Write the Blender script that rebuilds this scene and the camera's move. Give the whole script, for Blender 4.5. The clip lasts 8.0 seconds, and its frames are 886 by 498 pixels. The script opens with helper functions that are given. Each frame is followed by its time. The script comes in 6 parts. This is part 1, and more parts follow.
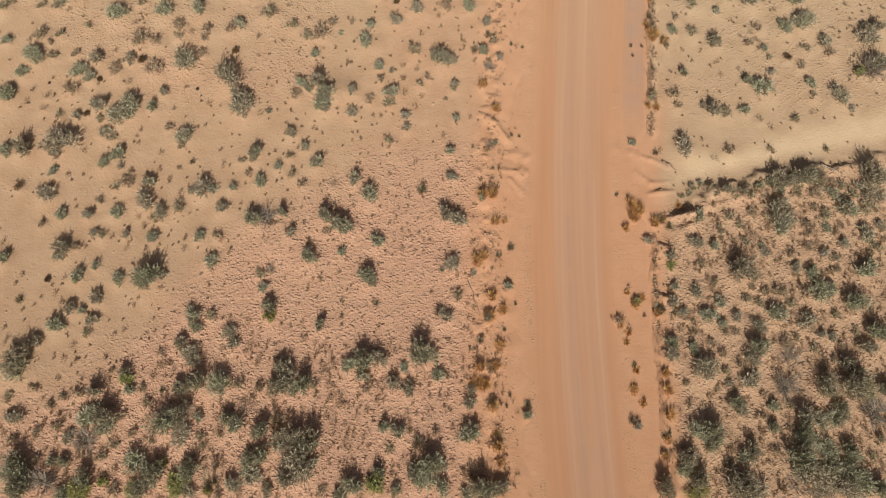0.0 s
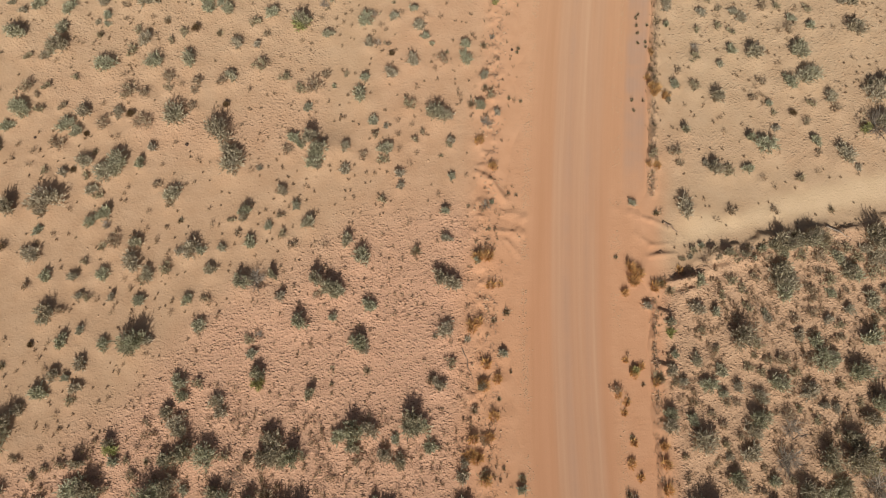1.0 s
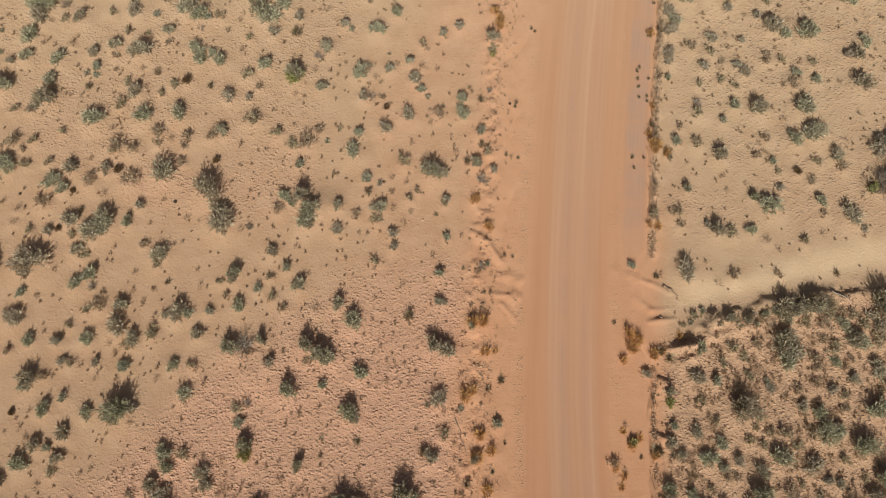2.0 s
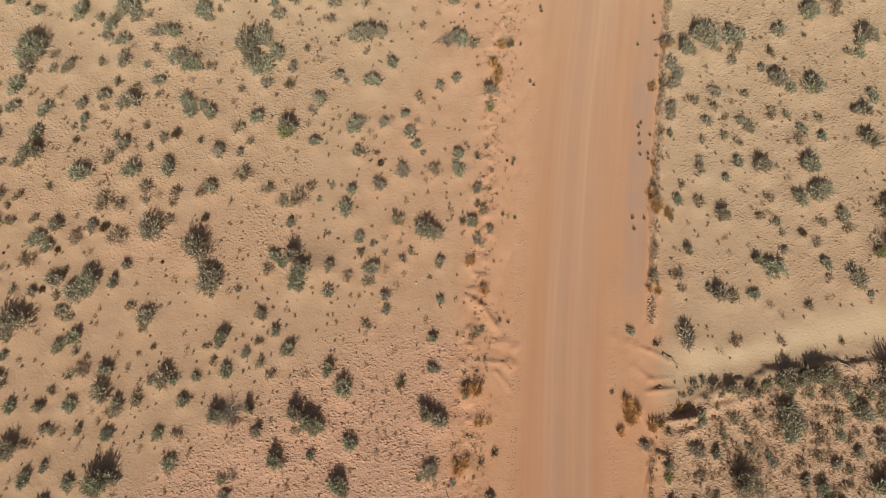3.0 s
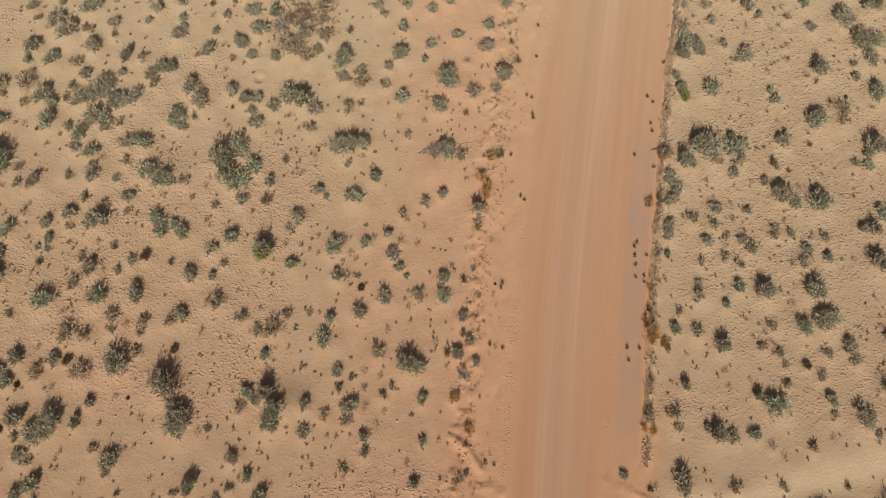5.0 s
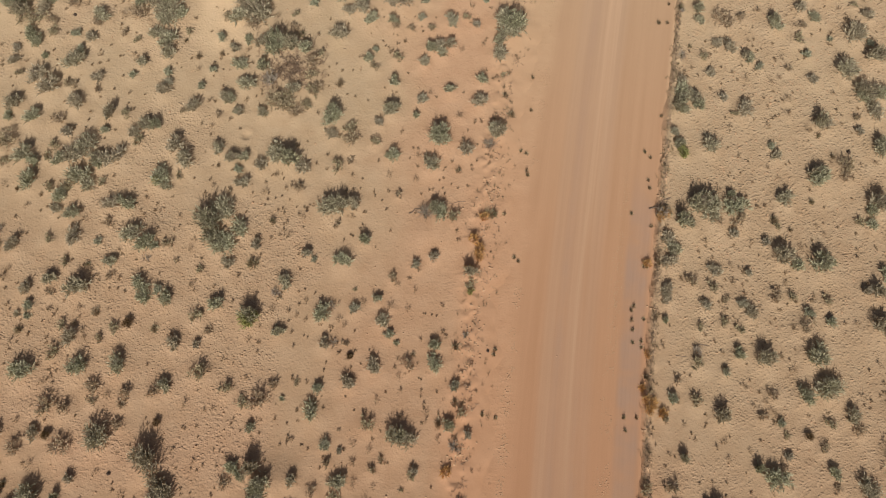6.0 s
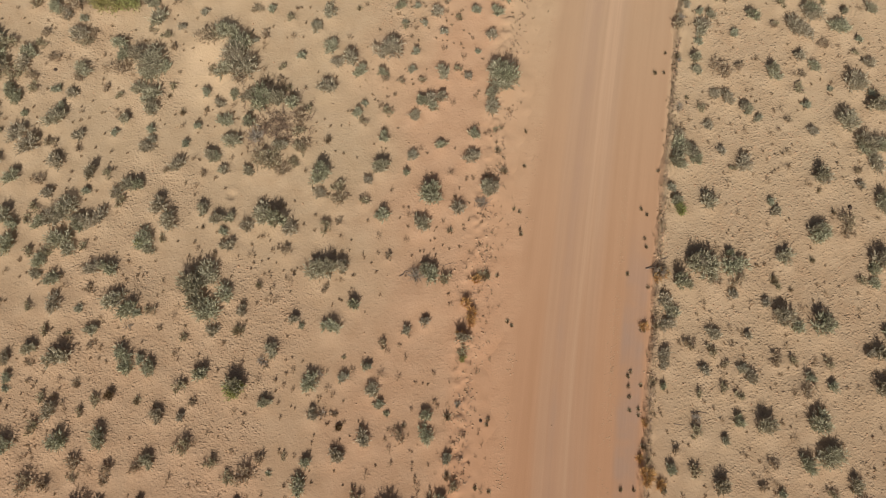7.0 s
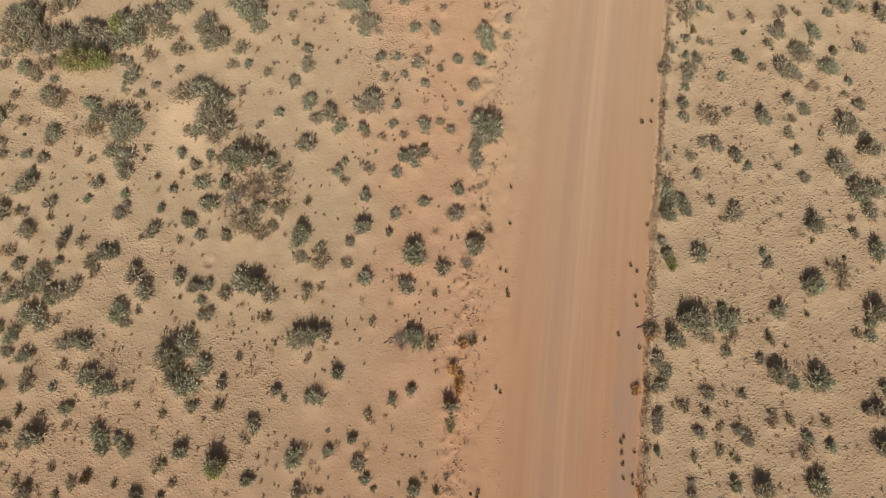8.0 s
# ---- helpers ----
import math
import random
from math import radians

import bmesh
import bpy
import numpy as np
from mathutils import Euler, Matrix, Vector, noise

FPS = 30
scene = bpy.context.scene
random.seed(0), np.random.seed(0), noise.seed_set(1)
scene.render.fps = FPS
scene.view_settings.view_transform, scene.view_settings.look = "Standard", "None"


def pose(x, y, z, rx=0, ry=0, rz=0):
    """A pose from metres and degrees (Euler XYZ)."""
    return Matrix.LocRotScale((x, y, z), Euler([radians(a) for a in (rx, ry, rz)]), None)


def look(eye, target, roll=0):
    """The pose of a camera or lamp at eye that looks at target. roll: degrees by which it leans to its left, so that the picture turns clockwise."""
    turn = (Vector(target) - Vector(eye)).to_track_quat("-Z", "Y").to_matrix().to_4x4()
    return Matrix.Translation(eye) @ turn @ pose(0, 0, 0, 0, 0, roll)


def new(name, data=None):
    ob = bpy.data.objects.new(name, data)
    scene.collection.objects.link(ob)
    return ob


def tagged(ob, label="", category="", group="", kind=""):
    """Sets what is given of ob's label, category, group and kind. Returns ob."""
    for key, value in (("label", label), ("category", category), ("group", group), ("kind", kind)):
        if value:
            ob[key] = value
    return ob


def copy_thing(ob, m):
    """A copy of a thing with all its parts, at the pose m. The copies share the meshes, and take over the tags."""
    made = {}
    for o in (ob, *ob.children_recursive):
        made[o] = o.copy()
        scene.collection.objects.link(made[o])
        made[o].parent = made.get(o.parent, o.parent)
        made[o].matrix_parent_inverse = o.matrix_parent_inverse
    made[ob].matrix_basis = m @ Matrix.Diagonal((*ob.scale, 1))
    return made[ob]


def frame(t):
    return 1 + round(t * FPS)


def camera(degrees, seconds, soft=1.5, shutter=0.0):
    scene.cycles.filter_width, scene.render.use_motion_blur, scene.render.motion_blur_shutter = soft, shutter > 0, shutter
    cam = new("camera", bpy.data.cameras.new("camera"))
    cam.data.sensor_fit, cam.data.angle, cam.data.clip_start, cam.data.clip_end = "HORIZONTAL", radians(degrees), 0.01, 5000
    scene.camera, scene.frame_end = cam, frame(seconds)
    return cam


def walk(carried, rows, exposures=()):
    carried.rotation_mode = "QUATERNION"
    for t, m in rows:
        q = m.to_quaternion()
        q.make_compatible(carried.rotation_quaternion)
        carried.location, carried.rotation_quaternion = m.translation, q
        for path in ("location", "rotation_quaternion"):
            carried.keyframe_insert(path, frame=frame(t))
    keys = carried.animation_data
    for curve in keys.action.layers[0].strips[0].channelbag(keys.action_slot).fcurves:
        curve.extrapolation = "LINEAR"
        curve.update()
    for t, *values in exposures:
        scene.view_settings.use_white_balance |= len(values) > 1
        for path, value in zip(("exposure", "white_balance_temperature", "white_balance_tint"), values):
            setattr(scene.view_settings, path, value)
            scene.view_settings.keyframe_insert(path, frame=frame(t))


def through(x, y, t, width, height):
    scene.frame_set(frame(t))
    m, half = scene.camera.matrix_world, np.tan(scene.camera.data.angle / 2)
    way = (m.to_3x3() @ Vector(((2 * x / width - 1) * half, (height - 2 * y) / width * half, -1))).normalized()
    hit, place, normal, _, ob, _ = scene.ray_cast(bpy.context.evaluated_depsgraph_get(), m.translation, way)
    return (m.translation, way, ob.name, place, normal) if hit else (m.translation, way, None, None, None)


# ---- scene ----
cam = camera(66.6, 8.0, soft=1.0)
PATH = [
    (0, (-0.001, 0.014, 28.078), (0.081, 0.573, 26.16), 8.8),
    (0.5, (0.141, 1.452, 28.094), (0.221, 2.011, 26.175), 8.9),
    (1, (0.307, 2.912, 28.127), (0.384, 3.468, 26.208), 8.8),
    (1.5, (0.459, 4.29, 28.128), (0.533, 4.848, 26.209), 8.7),
    (3, (0.946, 8.515, 28.14), (1.007, 9.076, 26.221), 8.2),
    (3.5, (1.067, 9.952, 28.132), (1.126, 10.513, 26.213), 8.2),
    (4, (1.212, 11.429, 28.155), (1.271, 11.987, 26.235), 8.3),
    (4.5, (1.32, 12.859, 28.141), (1.381, 13.418, 26.222), 8.6),
    (6, (1.748, 17.14, 28.123), (1.806, 17.702, 26.204), 8.3),
    (6.5, (1.865, 18.572, 28.13), (1.923, 19.134, 26.212), 8.3),
    (7, (1.976, 20.021, 28.13), (2.038, 20.581, 26.211), 8.4),
    (7.5, (2.173, 21.431, 28.124), (2.242, 21.992, 26.206), 8.4),
    (8, (2.377, 22.86, 28.108), (2.453, 23.42, 26.19), 8.4),
]
walk(cam, [(t, look(eye, target, roll)) for t, eye, target, roll in PATH], exposures=[(0, 0.0), (4, -0.08), (8, -0.11)])

# ---- world, sun ----
SUN_ELEV, SUN_SIDE = 38.5, -3.0
sky = bpy.data.worlds.new("desert_sky")
scene.world = sky
sky.use_nodes = True
nt = sky.node_tree
tex = nt.nodes.new("ShaderNodeTexSky")
tex.sky_type = "NISHITA"
tex.sun_disc = False
tex.dust_density, tex.ozone_density = 5.0, 0.6
tex.sun_elevation = radians(SUN_ELEV)
tex.sun_rotation = radians(180.0 + SUN_SIDE)
nt.nodes["Background"].inputs["Strength"].default_value = 0.042
nt.links.new(tex.outputs["Color"], nt.nodes["Background"].inputs["Color"])
lamp = bpy.data.lights.new("sun", "SUN")
lamp.energy, lamp.angle, lamp.color = 4.35, radians(0.55), (1.0, 0.968, 0.908)
sun = new("sun", lamp)
sun.matrix_world = pose(7, -10, 40, 90 - SUN_ELEV, 0, SUN_SIDE)


# ---- materials ----
class Nodes:
    """Short hand for building one node material."""

    def __init__(self, name):
        self.mat = bpy.data.materials.new(name)
        self.mat.use_nodes = True
        self.tree = self.mat.node_tree
        self.bsdf = self.tree.nodes["Principled BSDF"]
        self.out = self.tree.nodes["Material Output"]

    def node(self, kind):
        return self.tree.nodes.new(kind)

    def link(self, a, b):
        self.tree.links.new(a, b)

    def put(self, socket, value):
        if isinstance(value, bpy.types.NodeSocket):
            self.link(value, socket)
        else:
            socket.default_value = value

    def noise(self, vector, scale, detail=4.0, rough=0.6):
        n = self.node("ShaderNodeTexNoise")
        self.link(vector, n.inputs["Vector"])
        n.inputs["Scale"].default_value = scale
        n.inputs["Detail"].default_value = detail
        n.inputs["Roughness"].default_value = rough
        return n.outputs["Fac"]

    def cells(self, vector):
        n = self.node("ShaderNodeTexVoronoi")
        wobble = self.node("ShaderNodeTexNoise")
        self.link(vector, wobble.inputs["Vector"])
        wobble.inputs["Scale"].default_value = 1.3
        self.link(self.mix(0.35, vector, wobble.outputs["Color"], "ADD"), n.inputs["Vector"])
        n.inputs["Scale"].default_value = 1.0
        return n.outputs["Distance"]

    def ramp(self, fac, low, high):
        n = self.node("ShaderNodeMapRange")
        self.put(n.inputs["Value"], fac)
        n.inputs["From Min"].default_value = low
        n.inputs["From Max"].default_value = high
        return n.outputs["Result"]

    def math(self, op, a, b=0.0):
        n = self.node("ShaderNodeMath")
        n.operation = op
        self.put(n.inputs[0], a)
        self.put(n.inputs[1], b)
        return n.outputs[0]

    def mix(self, fac, a, b, blend="MIX"):
        n = self.node("ShaderNodeMix")
        n.data_type, n.blend_type = "RGBA", blend
        self.put(n.inputs["Factor"], fac)
        self.put(n.inputs[6], a)
        self.put(n.inputs[7], b)
        return n.outputs[2]

    def attr(self, name):
        n = self.node("ShaderNodeAttribute")
        n.attribute_name = name
        return n

    def coords(self):
        return self.node("ShaderNodeTexCoord").outputs["Object"]

    def stretched(self, vector, sx, sy, sz=1.0):
        n = self.node("ShaderNodeMapping")
        self.link(vector, n.inputs["Vector"])
        n.inputs["Scale"].default_value = (sx, sy, sz)
        return n.outputs["Vector"]

    def bump(self, height, strength, distance):
        n = self.node("ShaderNodeBump")
        self.put(n.inputs["Height"], height)
        n.inputs["Strength"].default_value = strength
        n.inputs["Distance"].default_value = distance
        self.link(n.outputs["Normal"], self.bsdf.inputs["Normal"])

    def finish(self, colour, rough=0.9, spec=0.2):
        self.put(self.bsdf.inputs["Base Color"], colour)
        self.put(self.bsdf.inputs["Roughness"], rough)
        self.bsdf.inputs["Specular IOR Level"].default_value = spec
        return self.mat


def shoulder_colour(m, p):
    """Loose orange sand of the road shoulders, duller towards the north."""
    mottled = m.ramp(m.noise(p, 1.1), 0.3, 0.7)
    along = m.node("ShaderNodeSeparateXYZ")
    m.link(p, along.inputs["Vector"])
    south = m.mix(mottled, (0.518, 0.280, 0.155, 1), (0.570, 0.322, 0.187, 1))
    north = m.mix(mottled, (0.492, 0.286, 0.166, 1), (0.535, 0.325, 0.196, 1))
    far = m.mix(mottled, (0.462, 0.312, 0.190, 1), (0.500, 0.345, 0.215, 1))
    near = m.mix(m.ramp(along.outputs["Y"], 10.0, 26.0), south, north)
    return m.mix(m.ramp(along.outputs["Y"], 27.0, 40.0), near, far)


def ground_material():
    m = Nodes("red_sand")
    p = m.coords()
    big, mid, fine, grit = m.noise(p, 0.16), m.noise(p, 1.1), m.noise(p, 8.0, 4, 0.62), m.noise(p, 34.0, 3, 0.7)
    zone = m.node("ShaderNodeSeparateColor")
    m.link(m.attr("zone").outputs["Color"], zone.inputs["Color"])
    crust, pale, shoulder = zone.outputs[0], zone.outputs[1], zone.outputs[2]
    sand = m.mix(m.ramp(big, 0.35, 0.65), (0.452, 0.330, 0.204, 1), (0.420, 0.294, 0.179, 1))
    sand = m.mix(m.ramp(mid, 0.35, 0.75), sand, (0.482, 0.358, 0.230, 1))
    sand = m.mix(m.math("MULTIPLY", m.attr("rosy").outputs["Fac"], 0.7), sand, m.mix(m.ramp(mid, 0.35, 0.7), (0.485, 0.278, 0.164, 1), (0.54, 0.325, 0.20, 1)))
    soil = m.mix(m.ramp(fine, 0.3, 0.7), (0.505, 0.280, 0.178, 1), (0.69, 0.412, 0.283, 1))
    soil = m.mix(m.math("MULTIPLY", m.ramp(m.noise(p, 2.1, 5, 0.7), 0.5, 0.72), 0.2), soil, (0.33, 0.205, 0.135, 1))
    place_ = m.node("ShaderNodeSeparateXYZ")
    m.link(p, place_.inputs["Vector"])
    red = m.math("MULTIPLY", crust, m.math("SUBTRACT", 1.0, m.math("MULTIPLY", m.ramp(place_.outputs["Y"], 13.0, 20.0), 0.85)))
    soil = m.mix(m.ramp(place_.outputs["X"], 9.5, 11.5), soil, m.mix(m.ramp(fine, 0.3, 0.7), (0.415, 0.250, 0.150, 1), (0.600, 0.382, 0.245, 1)))
    warm = m.mix(m.ramp(mid, 0.35, 0.7), (0.460, 0.284, 0.168, 1), (0.506, 0.328, 0.203, 1))
    reach = m.math("SUBTRACT", 0.75, m.math("MULTIPLY", m.ramp(place_.outputs["X"], 10.5, 13.5), 0.4))
    sand = m.mix(m.math("MULTIPLY", m.math("SUBTRACT", 1.0, m.ramp(place_.outputs["Y"], 16.0, 32.0)), reach), sand, warm)
    colour = m.mix(m.math("MULTIPLY", red, 0.62), sand, soil)
    colour = m.mix(pale, colour, m.mix(m.ramp(mid, 0.35, 0.7), (0.575, 0.420, 0.262, 1), (0.615, 0.455, 0.290, 1)))
    colour = m.mix(shoulder, colour, shoulder_colour(m, p))
    colour = m.mix(m.math("MULTIPLY", m.ramp(grit, 0.55, 0.8), 0.24), colour, (0.30, 0.165, 0.09, 1))
    ripple = m.noise(m.stretched(p, 2.6, 5.0), 1.0, 3, 0.6)
    relief = m.math("ADD", m.math("MULTIPLY", fine, m.math("ADD", m.math("MULTIPLY", crust, 0.28), 0.24)), m.math("MULTIPLY", grit, m.math("ADD", 0.08, m.math("MULTIPLY", crust, 0.14))))
    relief = m.math("ADD", relief, m.math("MULTIPLY", ripple, m.math("SUBTRACT", 0.10, m.math("MULTIPLY", crust, 0.08))))
    flecks = m.ramp(m.cells(m.stretched(p, 5.6, 6.4)), 0.44, 0.22)
    pits = m.ramp(m.cells(m.stretched(p, 10.0, 12.0)), 0.46, 0.22)
    flecks = m.math("ADD", m.math("MULTIPLY", flecks, 0.55), m.math("MULTIPLY", pits, 0.32))
    flecks = m.math("MULTIPLY", flecks, m.ramp(m.noise(p, 2.6, 3), 0.25, 0.6))
    relief = m.math("ADD", relief, m.math("MULTIPLY", flecks, m.math("ADD", 0.15, m.math("ADD", m.math("MULTIPLY", crust, 0.62), m.math("MULTIPLY", red, 0.12)))))
    relief = m.math("MULTIPLY", relief, m.math("SUBTRACT", 1.0, m.math("MULTIPLY", shoulder, 0.7)))
    m.bump(relief, 1.0, 0.085)
    m.bsdf.inputs["Diffuse Roughness"].default_value = 0.5
    return m.finish(colour, 0.95, 0.08)


def road_material():
    m = Nodes("graded_dirt")
    p = m.coords()
    across, along = m.attr("across").outputs["Fac"], m.attr("along").outputs["Fac"]
    v = m.node("ShaderNodeCombineXYZ")
    m.link(across, v.inputs["X"])
    m.link(along, v.inputs["Y"])
    v = v.outputs["Vector"]
    streak = m.noise(m.stretched(v, 1.9, 0.05), 1.0, 5, 0.65)
    hair = m.noise(m.stretched(v, 8.0, 0.12), 1.0, 3, 0.6)
    big, fine, grit = m.noise(p, 0.5, 3), m.noise(p, 6.0, 4, 0.6), m.noise(p, 30.0, 3, 0.7)
    north = m.ramp(along, 8.0, 26.0)
    orange = m.mix(m.ramp(streak, 0.36, 0.64), (0.488, 0.252, 0.136, 1), (0.525, 0.280, 0.158, 1))
    orange = m.mix(north, orange, m.mix(m.ramp(streak, 0.36, 0.64), (0.450, 0.256, 0.146, 1), (0.492, 0.287, 0.168, 1)))
    ashen = m.mix(m.ramp(hair, 0.3, 0.7), (0.474, 0.280, 0.175, 1), (0.520, 0.312, 0.198, 1))
    ashen = m.mix(north, ashen, m.mix(m.ramp(hair, 0.3, 0.7), (0.432, 0.264, 0.164, 1), (0.474, 0.295, 0.187, 1)))
    far = m.ramp(along, 26.0, 40.0)
    orange = m.mix(far, orange, m.mix(m.ramp(streak, 0.36, 0.64), (0.420, 0.272, 0.166, 1), (0.452, 0.298, 0.184, 1)))
    ashen = m.mix(far, ashen, m.mix(m.ramp(hair, 0.3, 0.7), (0.408, 0.272, 0.178, 1), (0.446, 0.302, 0.199, 1)))
    base = m.mix(m.math("MULTIPLY", m.attr("worn").outputs["Fac"], m.ramp(streak, 0.2, 0.5)), orange, ashen)
    base = m.mix(m.math("MULTIPLY", m.ramp(fine, 0.55, 0.8), 0.16), base, (0.40, 0.222, 0.125, 1))
    dusted = m.math("MULTIPLY", m.attr("dusted").outputs["Fac"], m.ramp(hair, 0.1, 0.7))
    base = m.mix(dusted, base, (0.560, 0.372, 0.240, 1))
    packed = m.math("MULTIPLY", m.attr("packed").outputs["Fac"], m.ramp(big, 0.3, 0.6))
    base = m.mix(packed, base, m.mix(m.ramp(hair, 0.3, 0.7), (0.372, 0.240, 0.170, 1), (0.420, 0.276, 0.198, 1)))
    loose = m.attr("loose").outputs["Fac"]
    base = m.mix(loose, base, shoulder_colour(m, p))
    base = m.mix(m.math("MULTIPLY", m.ramp(grit, 0.58, 0.8), 0.16), base, (0.30, 0.165, 0.09, 1))
    cleats = m.node("ShaderNodeTexWave")
    cleats.bands_direction = "Y"
    cleats.inputs["Scale"].default_value = 1.15
    cleats.inputs["Distortion"].default_value = 2.0
    m.link(v, cleats.inputs["Vector"])
    relief = m.math("ADD", m.math("MULTIPLY", hair, 0.30), m.math("MULTIPLY", grit, 0.36))
    relief = m.math("ADD", relief, m.math("MULTIPLY", m.math("MULTIPLY", cleats.outputs["Fac"], dusted), 0.10))
    rippled = m.noise(m.stretched(v, 1.1, 5.2), 1.0, 2, 0.5)
    lumpy = m.ramp(m.cells(m.stretched(p, 7.0, 8.0)), 0.40, 0.2)
    rough_ = m.math("ADD", m.math("MULTIPLY", fine, 0.6), m.math("MULTIPLY", rippled, 0.65))
    rough_ = m.math("ADD", rough_, m.math("MULTIPLY", lumpy, 0.22))
    relief = m.math("ADD", relief, m.math("MULTIPLY", rough_, loose))
    m.bump(relief, 0.55, 0.04)
    m.bsdf.inputs["Diffuse Roughness"].default_value = 0.5
    return m.finish(base, 0.92, 0.08)


def leaf_material(name, low, high, brown, green, through=0.33):
    """Leaves that vary one by one, on plants that lean towards a drier or a fresher tint."""
    m = Nodes(name)
    info = m.node("ShaderNodeObjectInfo").outputs["Random"]
    leaf = m.node("ShaderNodeNewGeometry").outputs["Random Per Island"]
    colour = m.mix(leaf, low, high)
    tint = m.mix(m.ramp(info, 0.25, 0.75), brown, green)
    colour = m.mix(0.42, colour, m.mix(1.0, colour, tint, "MULTIPLY"))
    m.finish(colour, 0.75, 0.2)
    thin = m.node("ShaderNodeBsdfTranslucent")
    m.link(colour, thin.inputs["Color"])
    both = m.node("ShaderNodeMixShader")
    both.inputs[0].default_value = through
    m.link(m.bsdf.outputs[0], both.inputs[1])
    m.link(thin.outputs[0], both.inputs[2])
    m.link(both.outputs[0], m.out.inputs["Surface"])
    return m.mat


def wood_material(name, low, high):
    m = Nodes(name)
    p = m.coords()
    colour = m.mix(m.ramp(m.noise(p, 22.0), 0.3, 0.7), low, high)
    m.bump(m.noise(p, 60.0), 0.5, 0.01)
    return m.finish(colour, 0.9, 0.15)


def stone_material(name, low, high):
    m = Nodes(name)
    p = m.coords()
    m.bump(m.noise(p, 25.0), 0.6, 0.01)
    colour = m.mix(m.node("ShaderNodeNewGeometry").outputs["Random Per Island"], low, high)
    return m.finish(m.mix(m.ramp(m.noise(p, 12.0), 0.3, 0.7), colour, low), 0.95, 0.1)


SAND, ROAD = ground_material(), road_material()
DRIER, FRESHER = (1.0, 0.82, 0.68, 1), (0.86, 0.93, 0.68, 1)
GREY_LEAF = leaf_material("saltbush_leaf", (0.30, 0.272, 0.20, 1), (0.77, 0.72, 0.56, 1), DRIER, FRESHER)
BLUE_LEAF = leaf_material("bluebush_leaf", (0.29, 0.27, 0.21, 1), (0.74, 0.70, 0.56, 1), DRIER, FRESHER)
DARK_LEAF = leaf_material("dense_leaf", (0.22, 0.20, 0.145, 1), (0.70, 0.655, 0.49, 1), DRIER, FRESHER)
DRY_LEAF = leaf_material("dry_leaf", (0.31, 0.25, 0.175, 1), (0.70, 0.595, 0.43, 1), DRIER, FRESHER)
LIME_LEAF = leaf_material("yellow_green_leaf", (0.28, 0.28, 0.115, 1), (0.64, 0.61, 0.29, 1), DRIER, FRESHER)
STRAW = leaf_material("golden_straw", (0.56, 0.36, 0.145, 1), (0.90, 0.64, 0.29, 1), DRIER, DRIER, 0.45)
SCRUB = leaf_material("seedling_leaf", (0.24, 0.18, 0.115, 1), (0.52, 0.42, 0.28, 1), DRIER, FRESHER)
REED = leaf_material("brown_blade", (0.17, 0.135, 0.085, 1), (0.36, 0.29, 0.185, 1), DRIER, FRESHER)
GOLD = leaf_material("golden_brown_blade", (0.34, 0.225, 0.105, 1), (0.72, 0.50, 0.24, 1), DRIER, DRIER, 0.45)
CUSHION = leaf_material("brown_cushion", (0.15, 0.105, 0.055, 1), (0.25, 0.175, 0.09, 1), DRIER, DRIER)
BARK = wood_material("grey_bark", (0.13, 0.095, 0.07, 1), (0.26, 0.2, 0.15, 1))
DEADWOOD = wood_material("bleached_wood", (0.20, 0.16, 0.12, 1), (0.44, 0.375, 0.30, 1))
LITTER = wood_material("brown_litter", (0.19, 0.125, 0.082, 1), (0.40, 0.28, 0.19, 1))
CLOD = stone_material("soil_clod", (0.44, 0.282, 0.17, 1), (0.53, 0.355, 0.222, 1))
IRONSTONE = stone_material("dark_ironstone", (0.05, 0.035, 0.03, 1), (0.10, 0.07, 0.05, 1))


# ---- where the plants stand, from south to north: x, y and width of each crown, in metres ----
PLANTS = {}


def stand(kind, rows):
    PLANTS.setdefault(kind, []).extend(rows)


stand("dry_subshrub", [
    (-7.49, -1.86, 0.56), (-3.49, -1.66, 0.55), (-11.46, -1.65, 0.70), (-7.70, -0.83, 0.50), (-14.61, -0.62, 0.55), (12.74, -0.59, 0.53),
    (-12.07, -0.41, 0.59), (18.74, -0.37, 0.65), (-0.90, -0.18, 0.49), (14.78, -0.15, 0.55), (-8.25, -0.09, 0.45), (-11.70, 0.01, 0.53),
    (-15.61, 0.21, 0.50), (-10.20, 0.23, 0.52), (-8.35, 0.29, 0.51), (19.21, 0.30, 0.72), (-11.00, 0.44, 0.46), (-7.60, 0.45, 0.45),
    (-14.70, 0.49, 0.43), (0.89, 0.52, 0.43), (-13.96, 0.64, 0.54), (15.50, 0.74, 0.56), (-11.52, 1.08, 0.53), (14.38, 1.18, 0.49),
    (-14.32, 1.50, 0.43), (11.35, 1.62, 0.47), (-10.59, 1.63, 0.58), (15.63, 1.64, 0.56), (3.18, 1.70, 0.65), (-16.00, 1.82, 0.56),
])
